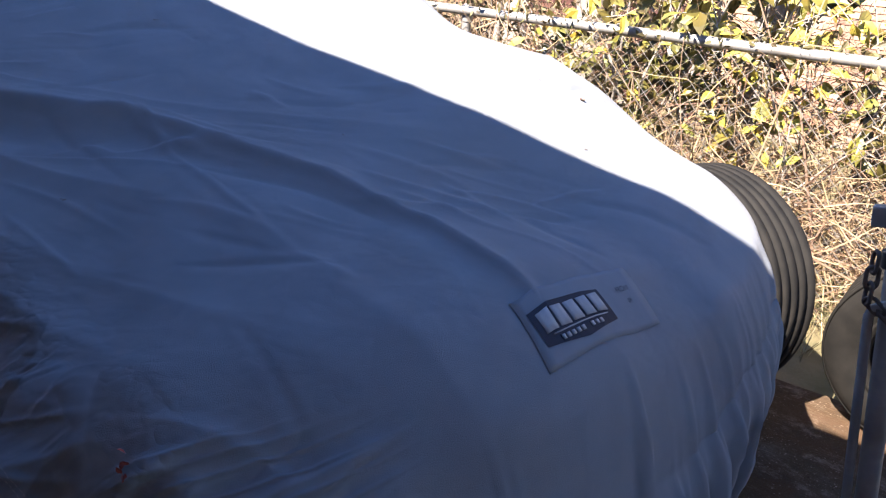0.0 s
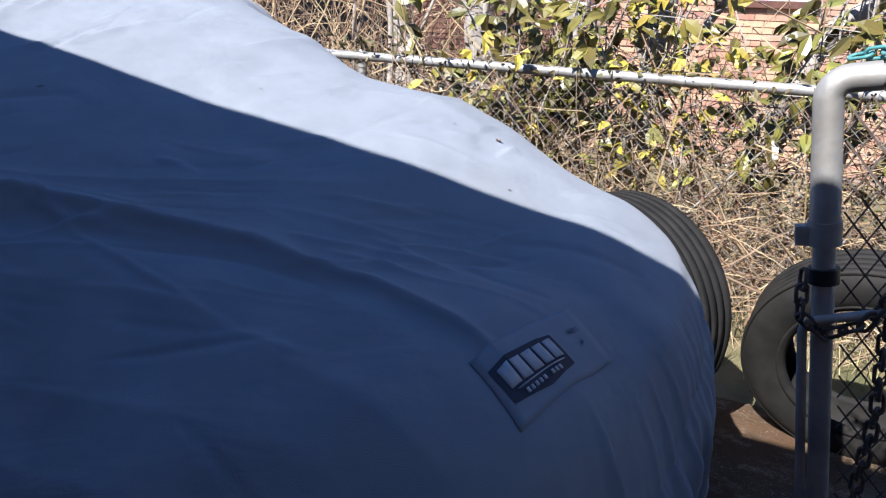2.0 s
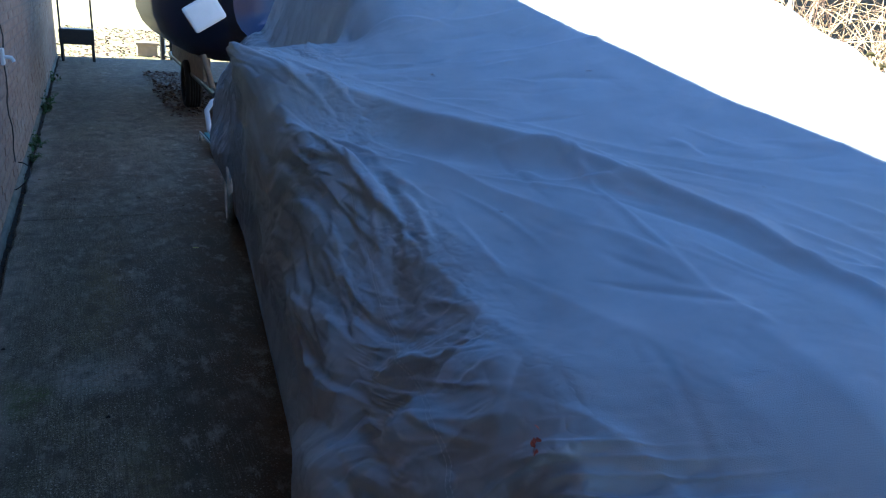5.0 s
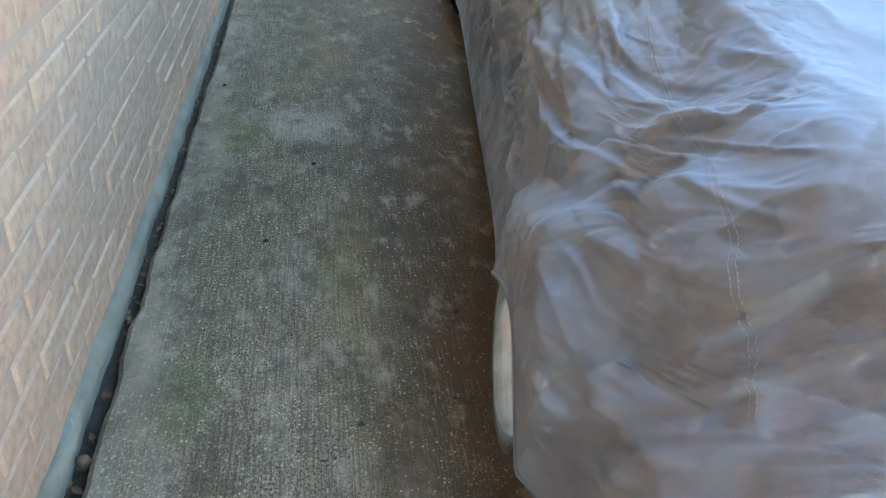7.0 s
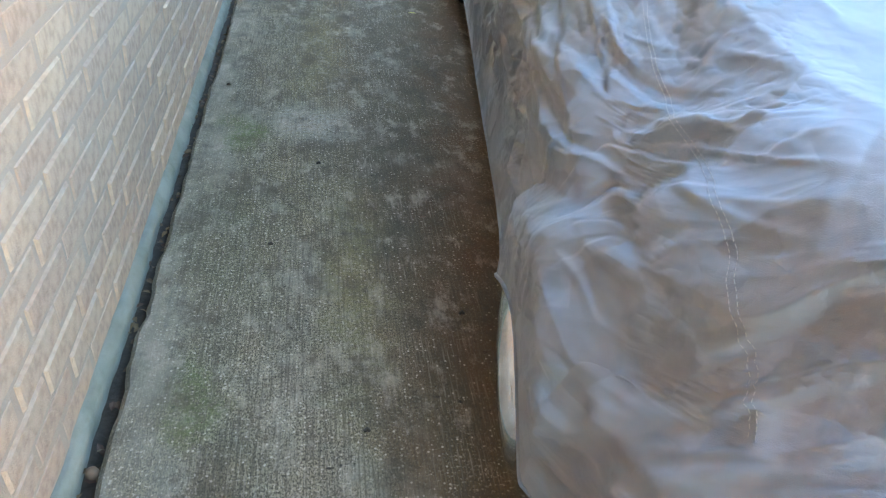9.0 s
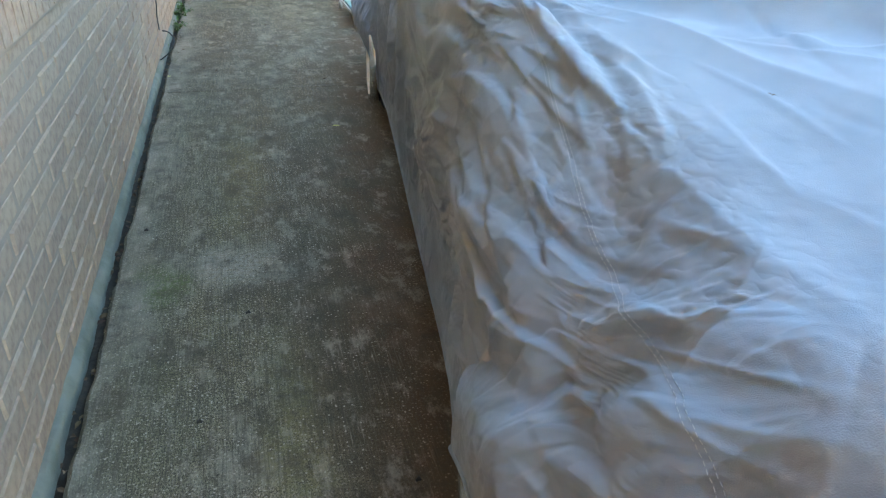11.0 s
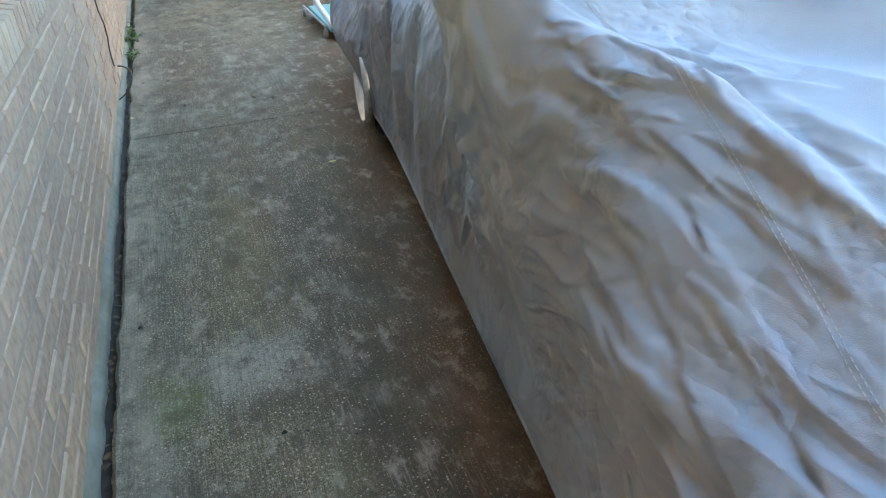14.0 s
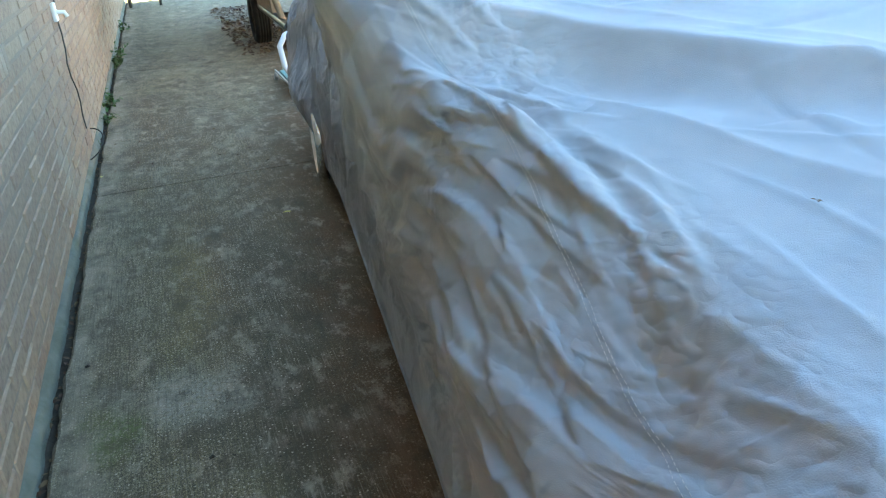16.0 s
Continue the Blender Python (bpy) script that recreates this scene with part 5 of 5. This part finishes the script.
for k, (x, y, ln) in enumerate(((5.4, 3.6, 2.6), (5.0, 4.6, 2.4), (5.6, 5.5, 2.8), (6.4, 3.2, 2.6), (5.3, 2.2, 2.2), (5.2, 1.4, 2.4), (6.2, 6.5, 3.0), (5.8, 0.9, 2.5))):
    tree((x, y, -0.06), [(0, 0, 0), (0.0, 0.05, ln * 0.4), (0.05, -0.1 + 0.05 * k, ln)], [0.03, 0.024, 0.012], [((0, 0.05, ln * 0.35), (0, 0.6 - 0.2 * k, 1), 1.0, 0.012), ((0, 0.04, ln * 0.25), (0, -0.5 + 0.15 * k, 0.8), 0.9, 0.01)], 30 + k, "thin bare sapling with tangled twigs")

M_WOODS = material("dark_foliage", (0.0222, 0.0259, 0.0111), 0.8, second=(0.037, 0.0333, 0.0148), scale=2, per_island=0.4)
# far hedge and woods beyond the lawn
rng = np.random.default_rng(77)
hd = Heap()
for _ in range(5000):
    y = rng.uniform(4, 30)
    x = 17 + rng.normal(0, 0.8) + 0.1 * y
    z = rng.uniform(-0.05, 1) ** 1 * 5
    L = rng.uniform(0.2, 0.5)
    v, f = leaf_data((x, y, z), rv(rng), rv(rng), L, L * 0.6)
    hd.add(v, f)
tagged(hd.make("far_woods", M_WOODS), "dark evergreen woods beyond the lawn", "woods", kind="stuff")

# ---- print and seams on the cover ----
def cloth_z(u, v):
    ua, va = np.array([float(u)]), np.array([float(v)])
    z = float(body_top(ua, va)[0] + folds_top(ua, va)[0])
    d = float(u - front_edge(np.array([v / CAR_W]))[0])
    return z - float(front_drop(np.array(d)))


LOGO_U, LOGO_V = 0.182, -0.214


def on_cloth(a, b, lift):
    """A place on the cloth from print units: a along the lettering, b up the slope."""
    u = LOGO_U - 0.007 * a + 0.029 * b
    v = LOGO_V + 0.102 * a + 0.004 * b
    return car_point(u, v, cloth_z(u, v) + lift)


def print_patch(name, outline, lift, mat, parent, n=10, label=""):
    """A four-cornered patch that follows the cloth."""
    c = [Vector((*p, 0)) for p in outline]
    verts, faces = [], []
    for i in range(n + 1):
        for j in range(n + 1):
            s, t = i / n, j / n
            p = (c[0] * (1 - s) + c[1] * s) * (1 - t) + (c[3] * (1 - s) + c[2] * s) * t
            verts.append(on_cloth(p.x, p.y, lift))
    for i in range(n):
        for j in range(n):
            q = i * (n + 1) + j
            faces.append((q, q + n + 1, q + n + 2, q + 1))
    ob = mesh_object(name, verts, faces, mat, parent, label, True)
    th = ob.modifiers.new("thickness", "SOLIDIFY")
    th.thickness = 0.0012
    return ob


patch = print_patch("sewn_patch", [(-1.25, -1.8), (2.24, -1.67), (2.5, 2.3), (-1.1, 2.0)], 0.0024, M_PATCH, cover, 14, "smooth sewn-on label patch")
logo = []
for a, top, bot in ((-1.0, 1.0, -0.85), (-0.5, 1.08, -1.05), (0.0, 1.12, -1.25), (0.5, 1.09, -1.1), (1.0, 1.0, -0.9)):
    logo.append((a, top, bot))
lv, lf = [], []
for i, (a, top, bot) in enumerate(logo):
    for k in range(7):
        lv.append(on_cloth(a, bot + (top - bot) * k / 6, 0.0045))
for i in range(4):
    for k in range(6):
        lf.append((i * 7 + k, (i + 1) * 7 + k, (i + 1) * 7 + k + 1, i * 7 + k + 1))
panel = mesh_object("logo_panel", lv, lf, M_INK, patch, "navy badge shape with pale bars")
for k in range(5):
    a0 = -0.86 + k * 0.36
    lean = 0.03
    print_patch("logo_bar", [(a0, -0.32), (a0 + 0.29, -0.32 - lean), (a0 + 0.29, 0.78), (a0, 0.76)], 0.006, M_PRINT, patch, 3)
print_patch("logo_line", [(-0.75, -0.52), (0.8, -0.54), (0.8, -0.48), (-0.75, -0.46)], 0.006, M_PRINT, patch, 4)
for k in range(9):
    if k == 5:
        continue
    a0 = -0.62 + k * 0.135
    print_patch("logo_tick", [(a0, -0.92), (a0 + 0.08, -0.92), (a0 + 0.08, -0.68), (a0, -0.68)], 0.006, M_PRINT, patch, 1)


def lettering(name, text, a, b, size, mat, parent):
    cu = bpy.data.curves.new(name, "FONT")
    cu.body = text
    cu.size = 1.0
    tmp = bpy.data.objects.new(name, cu)
    scene.collection.objects.link(tmp)
    me = bpy.data.meshes.new_from_object(tmp.evaluated_get(bpy.context.evaluated_depsgraph_get()))
    bpy.data.objects.remove(tmp)
    for w in me.vertices:
        w.co = on_cloth(a + w.co.x * size / 0.102, b + w.co.y * size / 0.029, 0.0055)
    me.materials.append(mat)
    ob = new(name, me)
    ob.parent = parent
    return ob


lettering("front_lettering", "FRONT", 1.58, 0.55, 0.0145, M_INK, cover)
lettering("size_lettering", "#4", 1.70, -0.20, 0.0135, M_INK, cover)

j_seam = int(np.argmin(np.abs(ROW_V + 0.948)))
for off in (0, 1):
    st = Heap()
    line = [Vector(p) for p in TOP_GRID[14:700, j_seam + off]]
    run = [0.0]
    for a, b in zip(line, line[1:]):
        run.append(run[-1] + (b - a).length)
    pos, i = 0.0, 0
    while pos + 0.006 < run[-1]:
        ends = []
        for q in (pos, pos + 0.0055):
            while run[i + 1] < q:
                i += 1
            ends.append(line[i].lerp(line[i + 1], (q - run[i]) / max(1e-6, run[i + 1] - run[i])) + Vector((-0.0004, 0, 0.0006)))
        st.add(*tube_data(ends, 0.0006, 4))
        pos += 0.0088
    st.make("seam", M_THREAD, cover, "row of pale stitches")
hem_pts = [Vector(p) for p in HANG_GRID[-1]]
tube("hem_piping", hem_pts, 0.005, M_COVER, cover, 6, closed=True)

# bits of leaf and a red blossom lying on the cloth
def speck(u, v, size, mat, name, label, seed):
    rng = np.random.default_rng(seed)
    hp = Heap()
    for _ in range(5):
        p = car_point(u + rng.normal(0, size * 0.3), v + rng.normal(0, size * 0.3), 0)
        p.z = cloth_z(u, v) + 0.003
        w, f = leaf_data(p, (rng.normal(), rng.normal(), 0.15), (rng.normal(0, 0.3), rng.normal(0, 0.3), 1), size * rng.uniform(0.6, 1.1), size * 0.4)
        hp.add(w, f)
    return tagged(hp.make(name, mat), label, "leaf", group="bits on the cover")


for k, (u, v, sz) in enumerate(((1.563, -0.183, 0.014), (0.688, 0.599, 0.014), (1.003, -0.685, 0.008), (1.70, -0.62, 0.012), (0.55, 0.42, 0.006), (0.8, 0.55, 0.006), (0.9, -0.1, 0.005), (1.25, 0.25, 0.006), (0.62, 0.2, 0.005))):
    speck(u, v, sz, M_DRYLEAF, "leaf_bit", "dark scrap of dry leaf on the grey cover", k)
petal = Heap()
rng = np.random.default_rng(5)
cloth = np.concatenate([HANG_GRID.reshape(-1, 3), TOP_GRID.reshape(-1, 3)])
near = cloth[np.argmin(np.sum((cloth - np.array((0.915, 0.26, 0.85))) ** 2, -1))]
for _ in range(9):
    w, f = leaf_data(Vector(near) + Vector((-0.008, 0, 0)) + rv(rng, 0.006), Vector((-0.6, rng.normal(), rng.normal())), rv(rng), 0.012, 0.007)
    petal.add(w, f)
tagged(petal.make("fallen_blossom", M_PINK), "small red blossom stuck to the cover's side", "blossom")

# ---- chain on the gate ----
def chain(points, link, wire, mat, name, label, parent_m):
    """Oval links threaded along a path, each turned a quarter from the last."""
    e = empty(name, parent_m)
    oval = []
    for k in range(14):
        t = 2 * math.pi * k / 14
        oval.append((math.cos(t) * link * 0.30, 0, math.sin(t) * link * 0.30 + (link * 0.28 if math.sin(t) > 0 else -link * 0.28)))
    v, f = tube_data(oval, wire, 5, closed=True)
    first = None
    pts = [Vector(p) for p in points]
    pos, k = 0.0, 0
    total = [0.0]
    for a, b in zip(pts, pts[1:]):
        total.append(total[-1] + (b - a).length)
    while pos < total[-1]:
        i = max(n for n in range(len(pts) - 1) if total[n] <= pos)
        d = (pts[i + 1] - pts[i]).normalized()
        p = pts[i] + d * (pos - total[i])
        m = Matrix.Translation(p) @ d.to_track_quat("Z", "Y").to_matrix().to_4x4() @ Matrix.Rotation(radians(90 * (k % 2) + 20), 4, "Z")
        if first is None:
            first = mesh_object("link", v, f, mat, e, "", True)
            ob = first
        else:
            ob = new("link", first.data)
            ob.parent = e
        ob.matrix_local = m
        pos += link * 0.82
        k += 1
    return tagged(e, label, "chain", group="chains on the gate")


chain([(0.03, -0.05, 0.035), (0.0, -0.10, 0.04), (-0.032, -0.15, 0.02), (-0.036, -0.16, -0.10), (-0.036, -0.125, -0.24), (-0.036, -0.105, -0.37)], 0.034, 0.0035, M_TEAL, "chain", "teal-coated chain hanging from the gate's top pipe", GATE)
chain([(-0.03, 0.035, -0.36), (-0.035, 0.04, -0.43), (-0.03, 0.0, -0.47), (-0.036, -0.07, -0.44), (-0.04, -0.11, -0.38)], 0.036, 0.004, M_WIRE, "chain", "rusty chain looped round the gate post", GATE)
chain([(-0.036, -0.10, -0.45), (-0.04, -0.09, -0.62), (-0.036, -0.06, -0.80), (-0.036, -0.05, -1.05)], 0.036, 0.004, M_WIRE, "chain", "rusty chain hanging down the gate's mesh", GATE)

# ---- boat and trolley behind the car ----
boat = empty("boat", pose(2.1, 8.3, 0))
tagged(boat, "navy boat hull with a white panel, parked behind the car", "boat")
hull_v, hull_f = [], []
for i in range(16):
    y = -1.4 + i * 0.28
    w = 0.98 * (0.35 + 0.65 * smooth(-1.5, 0.0, y))
    for k in range(13):
        t = math.pi * k / 12
        r = abs(math.cos(t)) ** 0.7 * (1 if math.cos(t) > 0 else -1)
        hull_v.append((w * r, y, 1.42 - 0.82 * math.sin(t) ** 0.6 * (0.6 + 0.4 * float(smooth(-1.5, -0.4, y)))))
for i in range(15):
    for k in range(12):
        a = i * 13 + k
        hull_f.append((a, a + 1, a + 14, a + 13))
hull_f.append(tuple(range(13)))
mesh_object("hull", hull_v, hull_f, M_NAVY, boat, "", True)
part("deck", box((-0.8, -1.35, 1.40), (0.8, 2.7, 1.5), 0.03), M_WHITE, boat)
part("white_panel", box((-0.17, -0.03, -0.13), (0.17, 0.03, 0.13), 0.03, Matrix.Translation((-0.62, -1.42, 1.15)) @ Matrix.Rotation(radians(-32), 4, "Y")), M_WHITE, boat, "white plastic panel")
tw_ = tyre("trailer_tyre", 0.28, 0.18, 0.18, boat)
tw_.matrix_local = Matrix.Translation((-0.55, 0.3, 0.28)) @ Matrix.Rotation(radians(90), 4, "Y")
tube("trailer_leg", [(-0.45, -1.35, 0.02), (-0.62, -1.25, 0.75)], 0.03, M_WOOD, boat, 6)
tube("trailer_frame", [(-0.55, -1.6, 0.4), (-0.55, 2.4, 0.45)], 0.04, M_BLACK, boat)
tube("trailer_axle", [(-0.55, 0.3, 0.28), (0.6, 0.3, 0.28)], 0.03, M_BLACK, boat)
part("trailer_bunk", box((-0.58, -0.9, 0.44), (-0.50, 2.0, 0.68), 0.01), M_WOOD, boat)

trolley = empty("trolley", pose(1.39, 5.75, 0))
tagged(trolley, "white tubular trolley on small castors behind the car", "trolley")
tube("frame_tube", [(0.05, 0.05, 0.50), (-0.03, 0.02, 0.47), (-0.08, 0.0, 0.40), (-0.07, -0.05, 0.25), (0.0, -0.14, 0.12), (0.14, -0.25, 0.08), (0.3, -0.3, 0.08)], 0.022, M_WHITE, trolley, 10)
part("base", box((-0.02, -0.2, 0.07), (0.4, 0.65, 0.10), 0.01), M_TEAL, trolley)
for x, y in ((-0.03, -0.05), (-0.04, 0.75), (0.36, -0.05), (0.36, 0.6)):
    c = lathe("castor", [(0.006, -0.014), (0.026, -0.014), (0.032, -0.008), (0.032, 0.008), (0.026, 0.014), (0.006, 0.014)], M_CASTOR, trolley, 20)
    c.matrix_local = Matrix.Translation((x, y, 0.032)) @ Matrix.Rotation(radians(90), 4, "Y")
    tube("castor_stem", [(x, y, 0.03), (x, y, 0.09)], 0.007, M_GALV, trolley, 6)
tube("cross_bar", [(-0.03, -0.05, 0.085), (-0.04, 0.75, 0.085)], 0.009, M_GALV, trolley, 6)

# ---- window, fittings and weeds on the house wall ----
sill = empty("window_1", pose(WALL_X, 1.0, 0))
tagged(sill, "wall window with a sloped brick sill and brown frame", "window", kind="structure")
sb = Heap()
for k in range(33):
    y = 0.05 + k * 0.065
    x0, x1 = -0.18, 0.026
    z0, z1 = 0.875, 0.915
    sb.add([(x0, y, z0 + 0.03), (x1, y, z0 - 0.04), (x1, y + 0.056, z0 - 0.04), (x0, y + 0.056, z0 + 0.03), (x0, y, z1 + 0.06), (x1, y, z1 + 0.01), (x1, y + 0.056, z1 + 0.01), (x0, y + 0.056, z1 + 0.06)],
           [(0, 1, 2, 3), (4, 7, 6, 5), (0, 4, 5, 1), (1, 5, 6, 2), (2, 6, 7, 3), (3, 7, 4, 0)])
sb.make("window_sill", M_BRICK_S, sill)
part("sill_bed", box((-0.18, 0.06, 0.82), (0.018, 2.17, 0.90), 0.004), M_MORTAR, sill)
wf = bmesh.new()
for lo, hi in (((-0.14, 0.08, 0.98), (-0.09, 0.14, 2.1)), ((-0.14, 2.06, 0.98), (-0.09, 2.12, 2.1)), ((-0.14, 0.14, 0.98), (-0.09, 2.06, 1.04)), ((-0.14, 0.14, 2.04), (-0.09, 2.06, 2.1)), ((-0.135, 1.07, 1.04), (-0.095, 1.13, 2.04))):
    box_bm(wf, lo, hi, 0.005)
part("window_frame", wf, M_BROWN, sill, "brown painted frame")
for y0, y1 in ((0.14, 1.07), (1.13, 2.06)):
    part("pane", box((-0.125, y0, 1.04), (-0.119, y1, 2.04)), M_GLASS, sill)

bib = empty("wall_outlet", pose(WALL_X, 4.9, 0.86))
tagged(bib, "small white outlet box on the brick wall", "outlet")
part("plate", box((0.0, -0.05, -0.05), (0.02, 0.05, 0.05), 0.006), M_WHITE, bib)
tube("spout", [(0.015, 0, 0), (0.06, 0, -0.005), (0.07, 0, -0.03)], 0.012, M_WHITE, bib)
tube("wall_wire", [(WALL_X + 0.012 + 0.006 * math.sin(k * 1.7), 4.97 - 0.012 * k + 0.05 * math.sin(k * 0.8), 1.05 - 0.078 * k) for k in range(12)], 0.004, M_BLACK)
tagged(bpy.data.objects["wall_wire"], "thin dark wire hanging down the brick wall", "wire")
tube("wire_loop", [(WALL_X + 0.02 + 0.07 * math.sin(a), 4.85 + 0.10 * math.cos(a), 0.17 - 0.08 * (1 - math.cos(a * 0.7))) for a in np.linspace(0, 5.0, 16)], 0.004, M_BLACK)
tagged(bpy.data.objects["wire_loop"], "loop of thin wire lying at the wall's foot", "wire")


def weed(x, y, n, size, seed):
    rng = np.random.default_rng(seed)
    hp = Heap()
    for _ in range(n):
        d = Vector((rng.normal(0.3, 0.6), rng.normal(0, 0.8), abs(rng.normal(0.7, 0.4))))
        p = Vector((x + rng.normal(0, 0.012), y + rng.normal(0, 0.05), -0.03))
        tip = p + d * size * rng.uniform(0.5, 1.1)
        v, f = tube_data([p, tip], 0.0015, 3, caps=False)
        hp.add(v, f)
        for q in (0.5, 0.8, 1.0):
            v, f = leaf_data(p.lerp(tip, q), rv(rng) + Vector((0.3, 0, 0.3)), Vector((0.3, 0, 1)) + rv(rng, 0.3), size * 0.45, size * 0.25)
            hp.add(v, f)
    return tagged(hp.make("weed", M_MOSS), "green weed growing in the wall joint", "weed", group="weeds")


for k, (y, n, sz) in enumerate(((6.35, 22, 0.10), (6.6, 10, 0.07), (5.85, 14, 0.08), (8.3, 26, 0.13), (9.2, 10, 0.08), (5.2, 6, 0.05), (11.0, 14, 0.12))):
    weed(-0.015, y, n, sz, 40 + k)


def litter(name, n, xr, yr, size, mat, seed, label, z=0.004):
    rng = np.random.default_rng(seed)
    hp = Heap()
    for _ in range(n):
        p = Vector((rng.uniform(*xr), rng.uniform(*yr), z + rng.uniform(0, size * 0.2)))
        v, f = leaf_data(p, (rng.normal(), rng.normal(), rng.normal(0, 0.2)), (rng.normal(0, 0.4), rng.normal(0, 0.4), 1), size * rng.uniform(0.5, 1.2), size * 0.45, 0.4)
        hp.add(v, f)
    return tagged(hp.make(name, mat), label, "leaves", kind="stuff")


litter("joint_litter", 420, (-0.026, 0.004), (-0.5, 11), 0.028, M_DRYLEAF, 3, "dry leaf crumbs along the wall joint", -0.025)
litter("leaf_pile", 1500, (1.25, 2.2), (7.9, 12.5), 0.07, M_DRYLEAF, 4, "drift of brown dead leaves on the drive")
litter("drive_leaves", 90, (0.05, 1.1), (4.2, 12.0), 0.03, M_DRYLEAF, 6, "scattered leaf crumbs on the concrete")
litter("drive_grit", 260, (0.03, 1.0), (0.2, 5.0), 0.007, M_DRYLEAF, 8, "fine leaf grit on the concrete")
litter("lawn_leaves", 2500, (-3, 6), (15.0, 26), 0.12, M_DRYLEAF, 9, "fallen leaves over the far lawn", -0.05)


def single_leaf(x, y, size, mat, ang, label):
    v, f = leaf_data((x, y, 0.004), (math.cos(ang), math.sin(ang), 0.05), (0.1, 0.1, 1), size, size * 0.4, 0.25)
    return tagged(mesh_object("fallen_leaf", v, f, mat), label, "leaf", group="single leaves")


single_leaf(0.87, 3.43, 0.055, M_LEAF_Y, 0.1, "pale yellow leaf lying on the concrete")
single_leaf(0.02, 4.45, 0.05, M_LEAF_Y, 1.5, "pale yellow leaf lying on the concrete")
single_leaf(0.70, 1.50, 0.03, M_DRYLEAF, 0.4, "curled brown leaf lying on the concrete")
single_leaf(0.65, 4.22, 0.03, M_DRYLEAF, 0.9, "curled brown leaf lying on the concrete")
nut = lathe("seed_pod", [(0.0, -0.012), (0.009, -0.01), (0.013, 0), (0.010, 0.009), (0.003, 0.012), (0.0, 0.012)], M_DRYLEAF, None, 20)
nut.matrix_world = Matrix.Translation((-0.012, 0.673, -0.018))
tagged(nut, "round brown seed pod in the wall joint", "seed pod")
for k, (x, y) in enumerate(((0.756, 1.07), (0.277, 1.37), (0.406, 1.82), (0.065, 2.43), (0.50, 0.72))):
    v, f = tube_data([(x - 0.006, y, 0.004), (x + 0.002, y + 0.003, 0.007), (x + 0.007, y, 0.004)], [0.003, 0.005, 0.003], 6)
    tagged(mesh_object("pebble", v, f, M_DIRT, None, "", True), "small dark pebble on the concrete", "pebble", group="pebbles")

# ---- bricks of the house wall ----
def brick_mesh(length):
    bm = bmesh.new()
    box_bm(bm, (-0.02, 0, 0), (0.0, length, 0.057))
    front = [e for e in bm.edges if all(v.co.x > -0.001 for v in e.verts)]
    bmesh.ops.bevel(bm, geom=front, offset=0.005, segments=1, affect="EDGES")
    me = bpy.data.meshes.new("brick")
    bm.to_mesh(me)
    bm.free()
    me.materials.append(M_BRICK)
    return me


BRICKS = [brick_mesh(0.19), brick_mesh(0.187), brick_mesh(0.184)]
rest = Heap()
rng = np.random.default_rng(12)
count = 0
for r in range(39):
    z = 0.036 + r * 0.067
    for c in range(95):
        y = -3.9 + c * 0.2 + (0.1 if r % 2 else 0)
        if 1.0 < y + 0.1 < 3.16 and 0.86 < z + 0.03 < 2.12:
            continue
        x = WALL_X + rng.uniform(-0.0045, 0.0015)
        if 0.1 <= y < 3.7 and z < 1.12 and count < 300:
            ob = new("brick", BRICKS[int(rng.integers(3))])
            ob.parent = wall
            ob.matrix_local = Matrix.Translation((x, y + rng.uniform(-0.002, 0.002), z + rng.uniform(-0.001, 0.001))) @ Matrix.Rotation(rng.normal(0, 0.006), 4, "X")
            count += 1
        else:
            y1, z1 = y + 0.188, z + 0.057
            rest.add([(x, y + 0.004, z + 0.004), (x, y1 - 0.004, z + 0.004), (x, y1 - 0.004, z1 - 0.004), (x, y + 0.004, z1 - 0.004), (x - 0.012, y, z), (x - 0.012, y1, z), (x - 0.012, y1, z1), (x - 0.012, y, z1)],
                     [(0, 1, 2, 3), (0, 4, 5, 1), (2, 6, 7, 3), (1, 5, 6, 2), (3, 7, 4, 0)])
tagged(rest.make("brickwork", M_BRICK_S, wall), kind="stuff")
